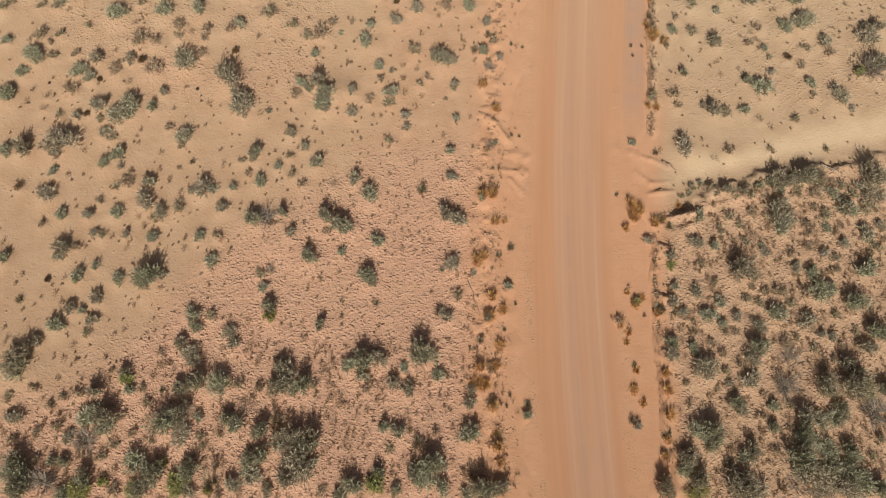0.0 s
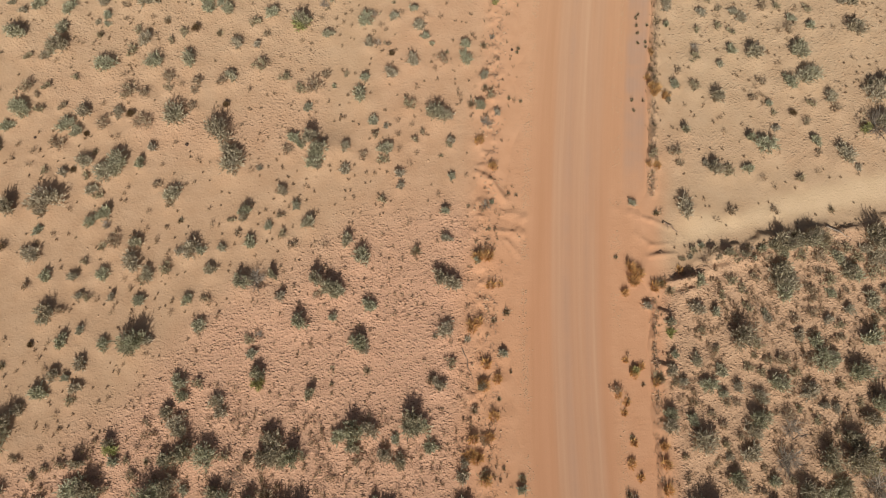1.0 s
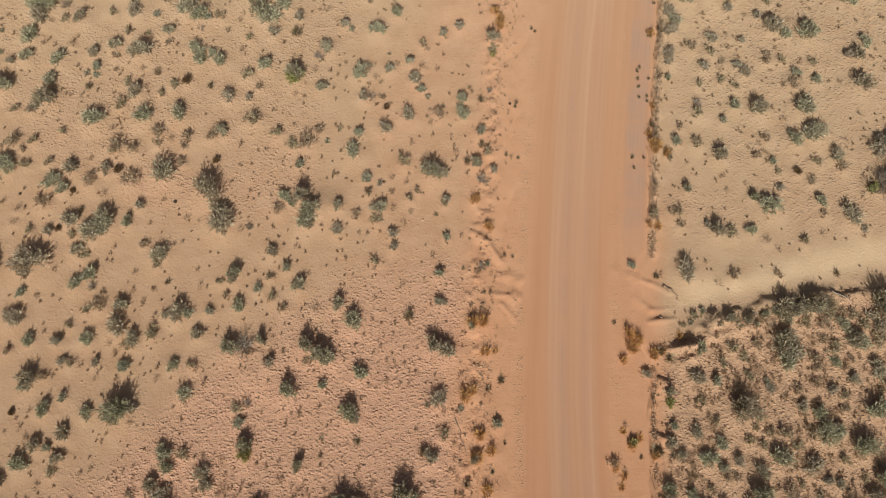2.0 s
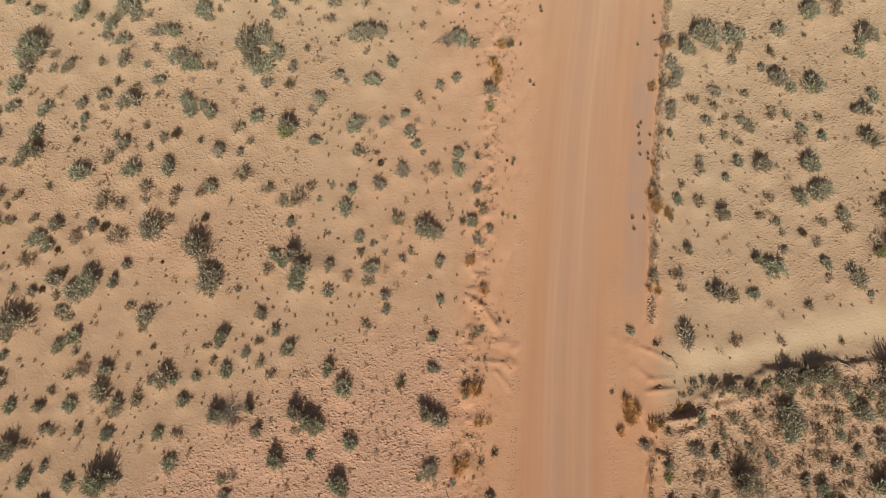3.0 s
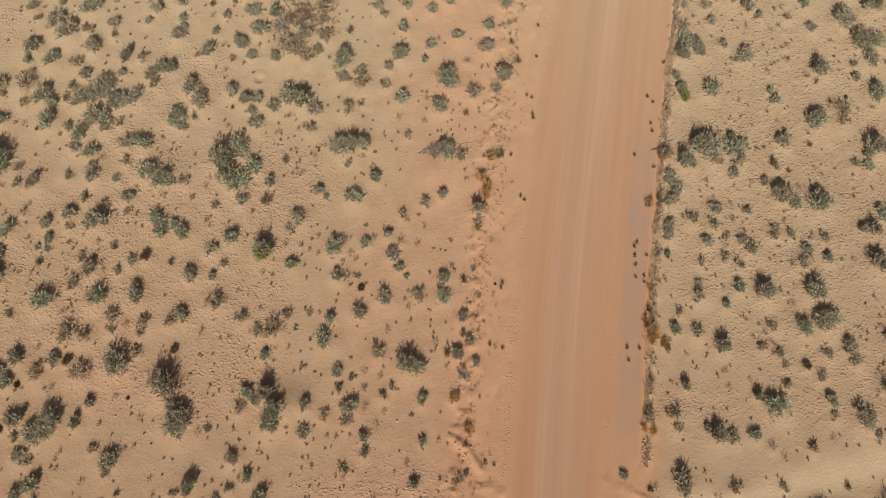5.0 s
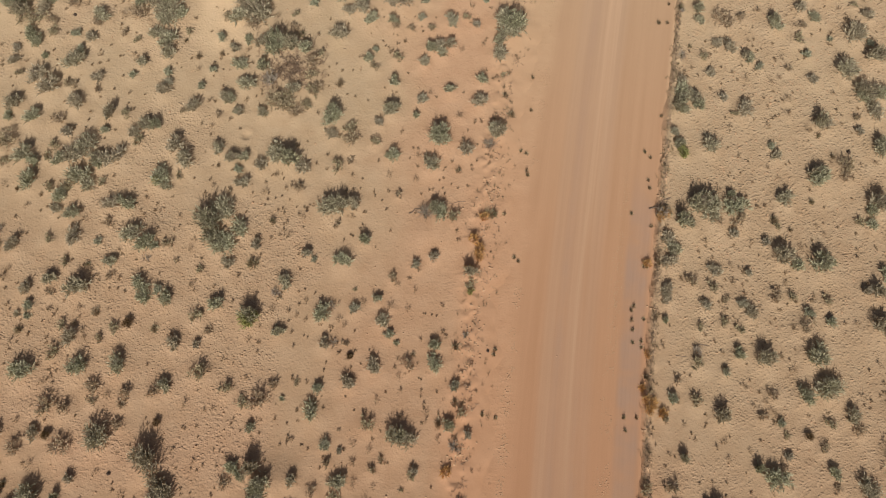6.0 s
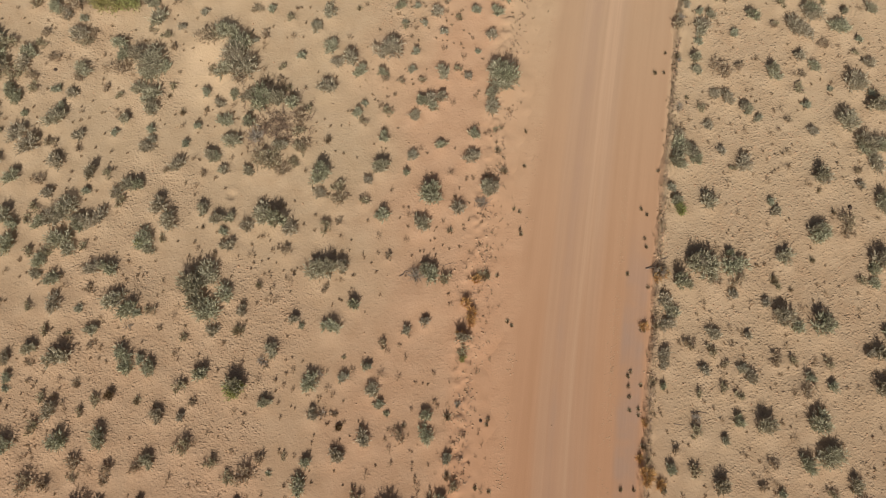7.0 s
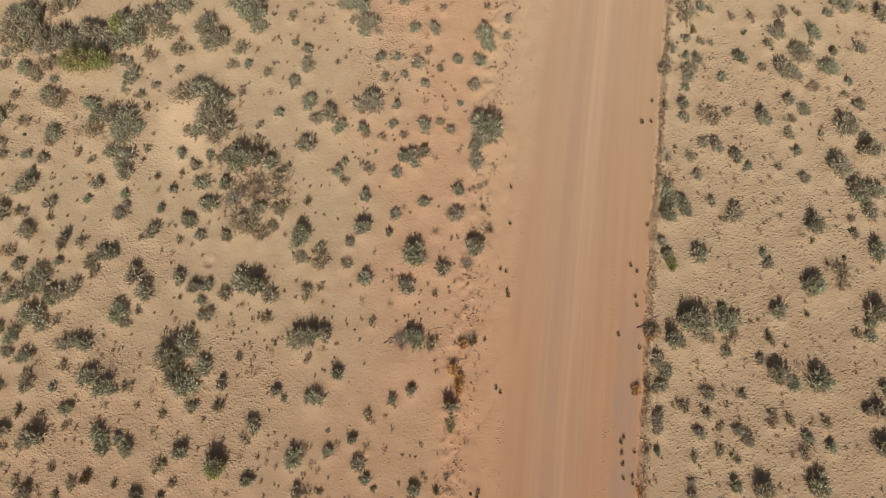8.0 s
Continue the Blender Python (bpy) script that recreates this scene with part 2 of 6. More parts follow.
stand("dry_subshrub", [
    (-13.94, 1.84, 0.42), (-13.29, 1.95, 0.54), (14.50, 2.09, 0.55), (-15.08, 2.16, 0.49), (-10.89, 2.18, 0.47), (-6.19, 2.21, 0.50),
    (-1.87, 2.23, 0.54), (12.62, 2.31, 0.48), (-7.10, 2.38, 0.62), (-4.05, 2.40, 0.55), (11.33, 2.54, 0.47), (13.05, 3.01, 0.60),
    (13.69, 3.32, 0.61), (17.75, 3.52, 0.45), (-10.28, 3.65, 0.46), (13.01, 3.72, 0.54), (16.95, 3.98, 0.64), (18.21, 4.12, 0.52),
    (12.58, 4.19, 0.54), (15.73, 4.21, 0.88), (-13.32, 4.43, 0.60), (16.29, 4.46, 0.51), (13.24, 4.63, 0.60), (13.62, 4.68, 0.55),
    (18.93, 4.73, 0.59), (8.66, 5.12, 0.57), (-8.38, 5.14, 0.57), (18.18, 5.46, 0.59), (11.13, 5.46, 0.47), (14.88, 5.92, 0.56),
])
stand("dry_subshrub", [
    (16.25, 5.93, 0.57), (1.82, 6.14, 0.61), (14.29, 6.16, 0.62), (15.20, 6.42, 0.50), (15.81, 6.42, 0.70), (16.94, 6.43, 0.71),
    (14.61, 6.66, 0.56), (13.01, 6.90, 0.49), (-6.55, 6.97, 0.57), (14.78, 7.16, 0.75), (18.52, 7.47, 0.53), (12.47, 7.65, 0.49),
    (18.60, 7.99, 0.60), (-14.32, 8.03, 0.50), (14.04, 8.19, 0.50), (16.59, 8.22, 0.58), (20.19, 8.27, 0.55), (17.39, 8.49, 0.66),
    (20.49, 8.53, 0.69), (-13.35, 8.61, 0.56), (-8.48, 8.62, 0.47), (14.61, 8.71, 0.63), (-3.85, 8.90, 0.46), (-15.89, 9.01, 0.45),
    (17.50, 9.15, 0.60), (13.53, 9.22, 0.50), (-11.20, 9.39, 0.49), (14.46, 9.50, 0.57), (19.12, 9.53, 0.48), (17.42, 9.54, 0.66),
])
# Those on the windrow, x 12 to 15.6, stand in for smudges of shade.
stand("dry_subshrub", [
    (-10.28, 9.86, 0.73), (13.98, 9.89, 0.63), (18.38, 9.96, 0.81), (15.04, 10.04, 0.58), (-13.62, 10.12, 0.44), (20.40, 10.34, 0.91),
    (17.94, 10.36, 0.67), (-13.05, 10.78, 0.51), (14.36, 10.79, 0.39), (11.95, 10.80, 0.38), (13.45, 10.82, 0.44), (15.81, 10.95, 0.52),
    (-12.51, 10.99, 0.82), (19.88, 11.02, 0.70), (18.02, 11.03, 0.88), (14.12, 11.05, 0.48), (-5.03, 11.07, 0.47), (17.25, 11.10, 0.80),
    (13.22, 11.14, 0.48), (12.44, 11.20, 0.56), (16.25, 11.37, 0.66), (19.42, 11.42, 0.69), (18.36, 11.45, 0.82), (16.20, 11.46, 0.97),
    (16.09, 11.47, 0.71), (-5.50, 11.49, 0.53), (15.61, 11.49, 0.45), (-7.41, 11.51, 0.42), (18.94, 11.62, 0.55), (-7.70, 12.13, 0.43),
])
stand("dry_subshrub", [
    (-5.66, 12.41, 0.42), (-16.55, 12.61, 0.47), (-10.44, 12.79, 0.56), (14.36, 13.06, 0.66), (-13.49, 13.13, 0.59), (16.39, 13.17, 0.47),
    (-1.23, 13.23, 0.48), (-11.09, 13.67, 0.45), (-14.17, 14.01, 0.46), (-15.99, 14.14, 0.48), (17.76, 14.73, 0.49), (14.46, 14.99, 0.67),
    (-1.27, 15.12, 0.62), (-2.18, 15.30, 0.56), (12.21, 15.32, 0.53), (-15.55, 15.45, 0.82), (-5.54, 15.49, 0.69), (11.03, 15.73, 0.66),
    (12.06, 15.89, 0.73), (1.67, 15.94, 0.44), (18.84, 16.09, 0.58), (0.15, 16.14, 0.44), (-1.69, 16.37, 0.50), (0.46, 16.50, 0.44),
    (-13.81, 16.51, 0.82), (-12.17, 16.63, 0.94), (-16.72, 17.13, 0.50), (-15.73, 17.30, 0.49), (-10.02, 17.46, 0.60), (18.47, 17.60, 0.51),
])
stand("dry_subshrub", [
    (-16.96, 17.84, 0.43), (-0.19, 17.89, 0.77), (16.97, 18.03, 0.43), (-12.22, 18.04, 0.75), (-12.92, 18.16, 0.90), (-17.45, 18.18, 0.80),
    (-10.00, 18.29, 0.47), (-16.60, 18.29, 0.50), (3.57, 18.39, 0.52), (-11.16, 18.40, 0.55), (20.04, 18.41, 0.68), (-5.21, 18.57, 0.66),
    (18.86, 18.60, 0.60), (-4.55, 18.71, 0.99), (-9.88, 18.73, 0.68), (16.03, 18.78, 0.50), (-15.37, 18.79, 0.43), (-8.79, 18.86, 0.67),
    (-11.20, 18.89, 0.76), (-5.90, 19.07, 0.66), (-4.10, 19.24, 0.53), (13.28, 19.30, 0.71), (16.56, 19.67, 0.59), (-7.06, 19.72, 0.88),
    (-19.31, 19.73, 0.76), (-16.95, 19.78, 0.54), (-17.67, 19.81, 0.52), (12.54, 20.10, 0.42), (-13.04, 20.23, 0.70), (1.33, 20.34, 0.67),
])
stand("dry_subshrub", [
    (-11.33, 20.86, 0.44), (13.45, 20.90, 0.72), (-10.78, 21.29, 0.57), (-12.93, 21.31, 0.52), (-6.95, 21.36, 0.42), (-7.52, 21.99, 0.67),
    (15.37, 22.37, 0.52), (13.68, 22.43, 0.45), (14.74, 22.62, 0.52), (18.26, 22.64, 0.89), (-13.70, 22.72, 0.46), (-11.33, 23.52, 0.45),
    (14.83, 23.61, 0.46), (19.35, 23.79, 0.63), (3.82, 23.81, 0.61), (17.09, 23.86, 0.68), (17.78, 23.91, 0.48), (-7.64, 23.95, 0.44),
    (-13.29, 23.97, 0.53), (0.52, 23.98, 0.49), (14.32, 24.14, 0.73), (13.42, 24.39, 0.65), (-16.29, 24.54, 0.56), (-9.17, 25.00, 0.58),
    (-14.15, 25.01, 0.55), (-16.90, 25.72, 0.57), (-11.78, 25.82, 0.54), (-2.03, 26.24, 0.50), (2.97, 26.82, 0.70), (17.51, 27.15, 0.43),
])
stand("dry_subshrub", [
    (14.70, 27.33, 0.97), (-14.61, 27.34, 0.57), (-13.77, 27.36, 0.84), (15.79, 27.39, 1.05), (21.35, 27.51, 0.60), (-12.40, 27.63, 0.48),
    (0.54, 27.75, 0.45), (-3.86, 27.83, 0.72), (-9.12, 28.14, 0.47), (-16.71, 28.42, 0.59), (-14.95, 28.75, 0.51), (-17.79, 28.82, 0.52),
    (-2.21, 29.00, 0.79), (-18.15, 29.21, 0.98), (-1.69, 29.22, 0.46), (-14.78, 29.32, 0.58), (-16.85, 29.34, 1.12), (20.93, 29.65, 0.77),
    (-11.13, 29.76, 0.70), (-0.67, 30.23, 0.54), (20.99, 30.27, 1.01), (-1.75, 30.27, 0.94), (-14.79, 30.59, 0.74), (-1.86, 30.83, 0.72),
    (-11.91, 31.03, 0.65), (-7.77, 31.19, 0.44), (-9.35, 31.33, 0.44), (-4.32, 31.46, 0.55), (-4.36, 31.48, 0.90), (-3.86, 31.90, 0.55),
])
stand("dry_subshrub", [
    (-5.10, 31.91, 1.21), (-4.99, 31.94, 1.11), (-3.89, 31.95, 0.66), (-13.37, 32.16, 0.47), (-14.64, 32.32, 0.68), (-4.64, 32.50, 0.91),
    (16.05, 32.59, 0.47), (-3.66, 32.60, 0.86), (-3.62, 32.64, 0.85), (21.90, 32.76, 0.50), (-17.01, 32.80, 0.43), (-3.74, 33.41, 0.69),
    (5.16, 34.00, 0.44), (-3.79, 34.04, 0.75), (-0.94, 34.08, 0.56), (-3.45, 34.52, 0.51), (0.13, 34.66, 0.63), (-12.00, 34.83, 0.48),
    (-15.91, 34.98, 0.72), (-12.62, 35.15, 0.48), (18.87, 35.16, 0.43), (-9.68, 35.42, 0.47), (14.81, 35.60, 0.55), (-16.05, 35.61, 0.58),
    (-13.98, 35.63, 0.78), (-16.68, 35.74, 1.02), (-17.46, 35.78, 1.03), (-6.72, 35.98, 1.25), (-4.85, 36.01, 0.52), (-12.10, 36.11, 1.11),
])
stand("dry_subshrub", [
    (0.70, 36.27, 0.45), (-8.02, 36.32, 0.60), (1.64, 36.33, 0.45), (-0.07, 36.36, 0.64), (-15.27, 36.56, 0.65), (-4.84, 36.69, 0.46),
    (19.59, 36.85, 0.73), (3.31, 37.05, 0.46), (-17.50, 37.15, 0.98), (-15.98, 37.28, 0.66), (-9.97, 37.44, 0.48), (-13.91, 37.45, 0.87),
    (19.82, 37.59, 0.67), (15.89, 37.62, 1.07), (-15.84, 37.82, 0.59), (16.78, 37.88, 0.58), (-8.28, 37.93, 1.31), (-13.63, 37.98, 0.51),
    (-10.31, 38.02, 0.63), (-5.80, 38.27, 0.54), (-11.02, 38.30, 0.57), (22.69, 39.00, 0.47), (-15.01, 39.10, 1.07), (0.77, 39.24, 0.47),
    (-4.69, 39.33, 0.58), (-16.59, 39.37, 0.73), (-14.43, 39.41, 1.06), (21.16, 39.41, 0.77), (-6.28, 39.71, 0.65), (13.99, 39.93, 0.72),
])
stand("dry_subshrub", [
    (-10.05, 40.01, 0.95), (-15.97, 40.32, 1.17), (18.72, 40.33, 0.46), (-8.80, 40.35, 0.95), (18.82, 40.39, 0.43), (-5.96, 40.60, 0.86),
    (-11.17, 40.71, 0.97), (2.76, 40.72, 0.51), (-16.57, 40.94, 1.41), (-9.68, 41.34, 1.24), (-10.62, 41.35, 0.84), (19.24, 41.62, 0.73),
    (16.41, 41.65, 0.42), (15.91, 41.69, 0.49), (21.39, 41.81, 0.53), (-2.38, 42.15, 0.47), (-14.77, 42.26, 1.03), (-0.77, 42.32, 0.80),
    (-3.73, 42.39, 0.60), (-14.06, 42.61, 0.88), (17.61, 43.08, 0.51), (18.59, 43.11, 0.59), (3.41, 43.14, 0.47), (15.32, 43.19, 1.15),
    (20.17, 43.39, 0.91), (20.92, 43.46, 0.53), (1.63, 43.52, 0.81), (24.26, 43.73, 0.64),
])
stand("low_bluebush", [
    (9.15, 0.78, 0.47), (-8.53, 1.09, 0.52), (4.66, 1.19, 0.51), (-11.34, 2.11, 0.54), (2.38, 2.21, 0.50), (13.10, 2.54, 0.50),
    (-0.40, 3.10, 0.55), (17.86, 4.47, 0.58), (17.38, 4.58, 0.57), (13.14, 5.03, 0.54), (-13.67, 5.31, 0.42), (13.79, 5.33, 0.55),
    (11.48, 5.50, 0.53), (-6.38, 6.39, 0.54), (3.99, 6.57, 0.49), (11.23, 6.62, 0.42), (-10.63, 6.83, 0.57), (2.50, 7.13, 0.34),
    (-13.41, 7.24, 0.48), (1.14, 7.24, 0.34), (-3.15, 7.93, 0.44), (15.41, 8.19, 0.55), (18.09, 8.23, 0.58), (13.17, 8.47, 0.49),
    (-11.18, 8.50, 0.58), (15.35, 8.54, 0.39), (-12.35, 8.62, 0.43), (-13.69, 8.65, 0.43), (10.24, 8.71, 0.52), (19.08, 8.71, 0.53),
])
stand("low_bluebush", [
    (-5.36, 8.78, 0.50), (-13.99, 9.45, 0.55), (2.89, 10.57, 0.45), (-9.76, 10.65, 0.48), (-8.91, 10.74, 0.53), (-8.03, 10.86, 0.47),
    (12.28, 10.92, 0.37), (15.14, 10.93, 0.31), (12.85, 11.43, 0.34), (-15.77, 11.44, 0.57), (1.58, 11.53, 0.56), (-6.13, 11.87, 0.47),
    (1.51, 12.77, 0.47), (-5.00, 12.84, 0.52), (3.57, 13.25, 0.31), (9.90, 13.38, 0.44), (-0.47, 13.90, 0.47), (-15.18, 14.13, 0.47),
    (1.80, 14.41, 0.42), (-0.56, 14.48, 0.53), (-6.76, 14.56, 0.33), (13.42, 15.34, 0.41), (20.58, 15.37, 0.45), (-11.53, 15.42, 0.46),
    (1.72, 16.20, 0.49), (-1.23, 16.79, 0.38), (-1.79, 17.05, 0.55), (16.95, 17.23, 0.44), (-4.81, 17.59, 0.51), (3.87, 17.62, 0.45),
])
stand("low_bluebush", [
    (-18.92, 17.91, 0.58), (16.82, 18.53, 0.44), (-2.28, 19.23, 0.51), (12.31, 19.41, 0.55), (3.23, 19.49, 0.58), (-16.92, 19.86, 0.51),
    (18.52, 20.09, 0.53), (14.63, 20.55, 0.44), (-7.37, 20.78, 0.42), (0.51, 21.58, 0.51), (-14.41, 21.68, 0.40), (-14.40, 22.15, 0.58),
    (-1.02, 22.59, 0.57), (19.40, 22.89, 0.54), (-9.26, 22.99, 0.55), (-0.10, 23.02, 0.47), (18.46, 23.21, 0.54), (13.99, 23.39, 0.57),
    (15.58, 23.48, 0.52), (21.14, 24.35, 0.57), (1.46, 24.58, 0.48), (-2.90, 24.63, 0.38), (-3.23, 24.88, 0.54), (-9.66, 24.89, 0.51),
    (15.99, 24.90, 0.41), (-12.10, 24.97, 0.41), (2.22, 24.99, 0.54), (16.93, 26.33, 0.49), (15.47, 26.69, 0.54), (-6.59, 28.57, 0.46),
])
stand("low_bluebush", [
    (-14.34, 30.01, 0.58), (-12.69, 30.16, 0.45), (17.62, 31.05, 0.46), (-0.49, 31.23, 0.52), (-6.96, 31.44, 0.43), (-5.78, 31.45, 0.43),
    (13.04, 31.54, 0.55), (21.95, 32.03, 0.50), (1.36, 32.53, 0.58), (-8.75, 32.54, 0.45), (-10.24, 32.73, 0.51), (-11.93, 32.98, 0.46),
    (-10.36, 33.21, 0.51), (15.56, 33.40, 0.52), (-8.37, 33.48, 0.45), (-17.35, 34.03, 0.57), (-14.47, 34.13, 0.48), (20.00, 34.67, 0.56),
    (-14.87, 34.97, 0.55), (-0.92, 35.04, 0.38), (-8.12, 35.17, 0.57), (17.47, 35.19, 0.55), (19.89, 36.03, 0.51), (3.85, 36.67, 0.51),
    (23.14, 36.85, 0.47), (1.16, 36.88, 0.51), (21.15, 36.97, 0.33), (-4.01, 37.32, 0.52), (1.33, 37.88, 0.52), (4.24, 38.03, 0.35),
])
stand("low_bluebush", [
    (-6.23, 38.03, 0.41), (-9.71, 38.52, 0.43), (2.56, 39.00, 0.53), (-3.50, 39.05, 0.50), (14.91, 39.17, 0.50), (-8.75, 39.38, 0.46),
    (1.67, 39.42, 0.44), (0.74, 39.43, 0.38), (-5.62, 39.72, 0.51), (16.78, 39.76, 0.58), (22.91, 39.78, 0.48), (4.10, 40.33, 0.56),
    (1.30, 40.40, 0.45), (-2.94, 40.63, 0.57), (15.12, 40.85, 0.48), (-3.50, 41.01, 0.40), (14.45, 41.13, 0.54), (6.49, 41.65, 0.46),
    (15.21, 41.79, 0.49), (6.56, 42.58, 0.52), (22.47, 43.47, 0.54), (16.08, 43.56, 0.57),
])
stand("saltbush", [
    (-2.82, -1.86, 0.65), (-13.30, -1.85, 0.72), (2.11, -1.80, 0.60), (13.51, -1.69, 1.39), (-8.65, -1.69, 0.78), (-0.64, -1.66, 0.65),
    (16.40, -1.65, 1.26), (-5.65, -1.65, 0.66), (17.32, -1.59, 1.34), (1.16, -1.55, 0.85), (-2.29, -1.49, 0.95), (18.04, -1.49, 1.29),
    (-6.96, -1.45, 0.77), (0.34, -1.17, 1.15), (-15.17, -1.07, 1.08), (-6.22, -1.07, 0.97), (15.99, -1.06, 1.51), (-4.48, -0.86, 1.41),
    (10.92, -0.85, 0.98), (16.99, -0.84, 1.27), (1.11, -0.75, 0.75), (-3.97, -0.65, 0.76), (-10.68, -0.62, 1.01), (-6.39, -0.55, 0.72),
    (13.51, -0.37, 0.95), (16.75, -0.19, 1.26), (-4.43, -0.19, 1.01), (-5.22, 0.09, 0.96), (12.16, 0.13, 1.05), (16.02, 0.24, 1.12),
])
stand("saltbush", [
    (-13.43, 0.32, 0.66), (2.24, 0.43, 0.95), (-9.07, 0.44, 1.10), (-0.58, 0.53, 0.70), (11.73, 0.56, 1.23), (-7.04, 0.73, 0.77),
    (-1.15, 0.75, 0.60), (-12.02, 0.75, 0.92), (-15.69, 1.02, 0.80), (16.76, 1.03, 0.93), (-12.75, 1.13, 1.04), (17.37, 1.14, 0.94),
    (13.40, 1.47, 0.82), (14.87, 1.63, 0.64), (2.30, 1.64, 0.65), (-4.81, 2.16, 0.71), (-0.15, 2.19, 0.75), (-7.83, 2.36, 1.09),
    (-0.84, 2.41, 0.75), (14.00, 2.65, 1.02), (-2.11, 2.74, 0.70), (0.99, 2.76, 0.65), (-15.80, 2.98, 1.21), (12.12, 3.17, 1.31),
    (-2.59, 3.19, 0.81), (-8.92, 3.27, 0.63), (-1.45, 3.43, 0.81), (14.25, 3.54, 0.91), (0.40, 3.55, 1.09), (-9.11, 3.65, 0.80),
])
stand("saltbush", [
    (10.79, 3.75, 0.87), (11.79, 3.93, 0.70), (-7.41, 4.01, 0.64), (-15.31, 4.01, 0.59), (19.32, 4.05, 0.99), (-7.61, 4.51, 0.74),
    (-8.96, 4.69, 0.65), (-14.55, 4.71, 0.75), (14.68, 4.91, 0.86), (-13.25, 4.93, 0.63), (-9.16, 5.16, 0.75), (16.81, 5.17, 0.89),
    (1.33, 5.22, 0.72), (12.54, 5.38, 0.84), (-14.18, 5.42, 0.64), (15.49, 5.47, 0.93), (-13.14, 5.83, 0.69), (11.02, 5.98, 0.67),
    (13.12, 6.00, 0.64), (12.17, 6.36, 0.68), (-11.34, 6.49, 0.73), (18.10, 6.51, 0.69), (17.62, 6.53, 1.08), (-1.78, 6.64, 0.58),
    (-12.41, 6.67, 0.68), (-14.04, 6.78, 0.70), (17.40, 7.25, 0.74), (19.80, 7.45, 1.00), (-17.19, 7.46, 0.68), (-8.66, 7.51, 0.66),
])
stand("saltbush", [
    (1.57, 7.54, 0.83), (16.71, 7.56, 0.62), (-14.99, 7.62, 0.60), (-1.67, 8.49, 0.69), (12.39, 8.59, 0.80), (-9.25, 8.63, 0.62),
    (-2.95, 9.05, 0.75), (20.13, 9.10, 0.84), (16.28, 9.35, 0.96), (18.40, 9.41, 0.64), (-15.15, 9.50, 0.61), (1.87, 9.50, 0.95),
    (20.91, 9.59, 0.61), (-12.86, 9.59, 0.65), (-11.00, 9.68, 0.80), (12.53, 9.78, 0.70), (16.38, 9.72, 0.95), (-8.41, 9.87, 0.62),
    (16.71, 9.89, 0.86), (-11.71, 10.17, 0.97), (19.56, 10.28, 0.85), (-15.91, 10.36, 0.91), (-2.02, 10.62, 0.86), (-9.30, 10.80, 0.90),
    (21.12, 10.88, 0.74), (20.60, 10.99, 0.86), (18.90, 11.02, 0.78), (-11.68, 11.07, 0.65), (-6.86, 11.16, 0.68), (16.46, 11.21, 0.64),
])
stand("saltbush", [
    (-2.72, 11.29, 0.66), (20.30, 11.41, 0.74), (17.14, 11.63, 0.74), (17.35, 11.63, 0.70), (21.22, 11.80, 0.87), (-13.64, 11.87, 0.73),
    (-4.45, 12.07, 0.67), (-15.76, 12.23, 0.69), (-7.20, 12.24, 0.58), (-13.16, 12.26, 0.73), (-18.00, 12.37, 0.72), (-15.63, 12.74, 1.40),
    (12.26, 13.10, 1.06), (-10.38, 13.28, 0.88), (-13.86, 13.36, 0.69), (-5.62, 13.53, 0.64), (-13.36, 14.16, 1.03), (-12.87, 14.59, 1.09),
    (-11.97, 14.61, 0.62), (-2.98, 14.62, 0.59), (-14.35, 14.65, 0.76), (-8.00, 14.78, 1.21), (-4.20, 14.84, 0.73), (-4.34, 14.91, 0.92),
    (15.35, 15.16, 0.59), (-1.23, 15.65, 0.76), (-3.02, 15.68, 0.60), (-5.29, 16.02, 0.69), (20.10, 16.02, 1.02), (-14.88, 16.10, 0.66),
])
stand("saltbush", [
    (-17.92, 16.30, 0.68), (16.32, 16.37, 1.04), (-15.40, 16.41, 0.85), (18.80, 16.65, 0.63), (-10.70, 16.99, 1.16), (-14.70, 17.06, 0.73),
    (-13.23, 17.08, 0.71), (-17.50, 17.13, 1.07), (1.46, 17.40, 0.83), (3.12, 17.96, 0.62), (-2.46, 18.28, 0.85), (19.86, 18.98, 0.73),
    (-8.40, 19.12, 0.70), (22.05, 19.29, 1.16), (-14.12, 19.50, 0.99), (-1.10, 19.52, 0.69), (-11.99, 19.66, 0.85), (17.91, 19.69, 0.85),
    (-10.37, 19.83, 0.90), (18.92, 20.09, 1.13), (-0.09, 20.23, 0.76), (-16.64, 20.27, 0.76), (2.41, 20.40, 0.82), (-8.27, 20.84, 0.69),
    (-12.51, 20.88, 0.78), (-2.17, 21.03, 0.61), (15.24, 21.32, 0.62), (-16.39, 21.36, 0.71), (-4.08, 21.47, 0.62), (0.15, 22.09, 0.67),
])
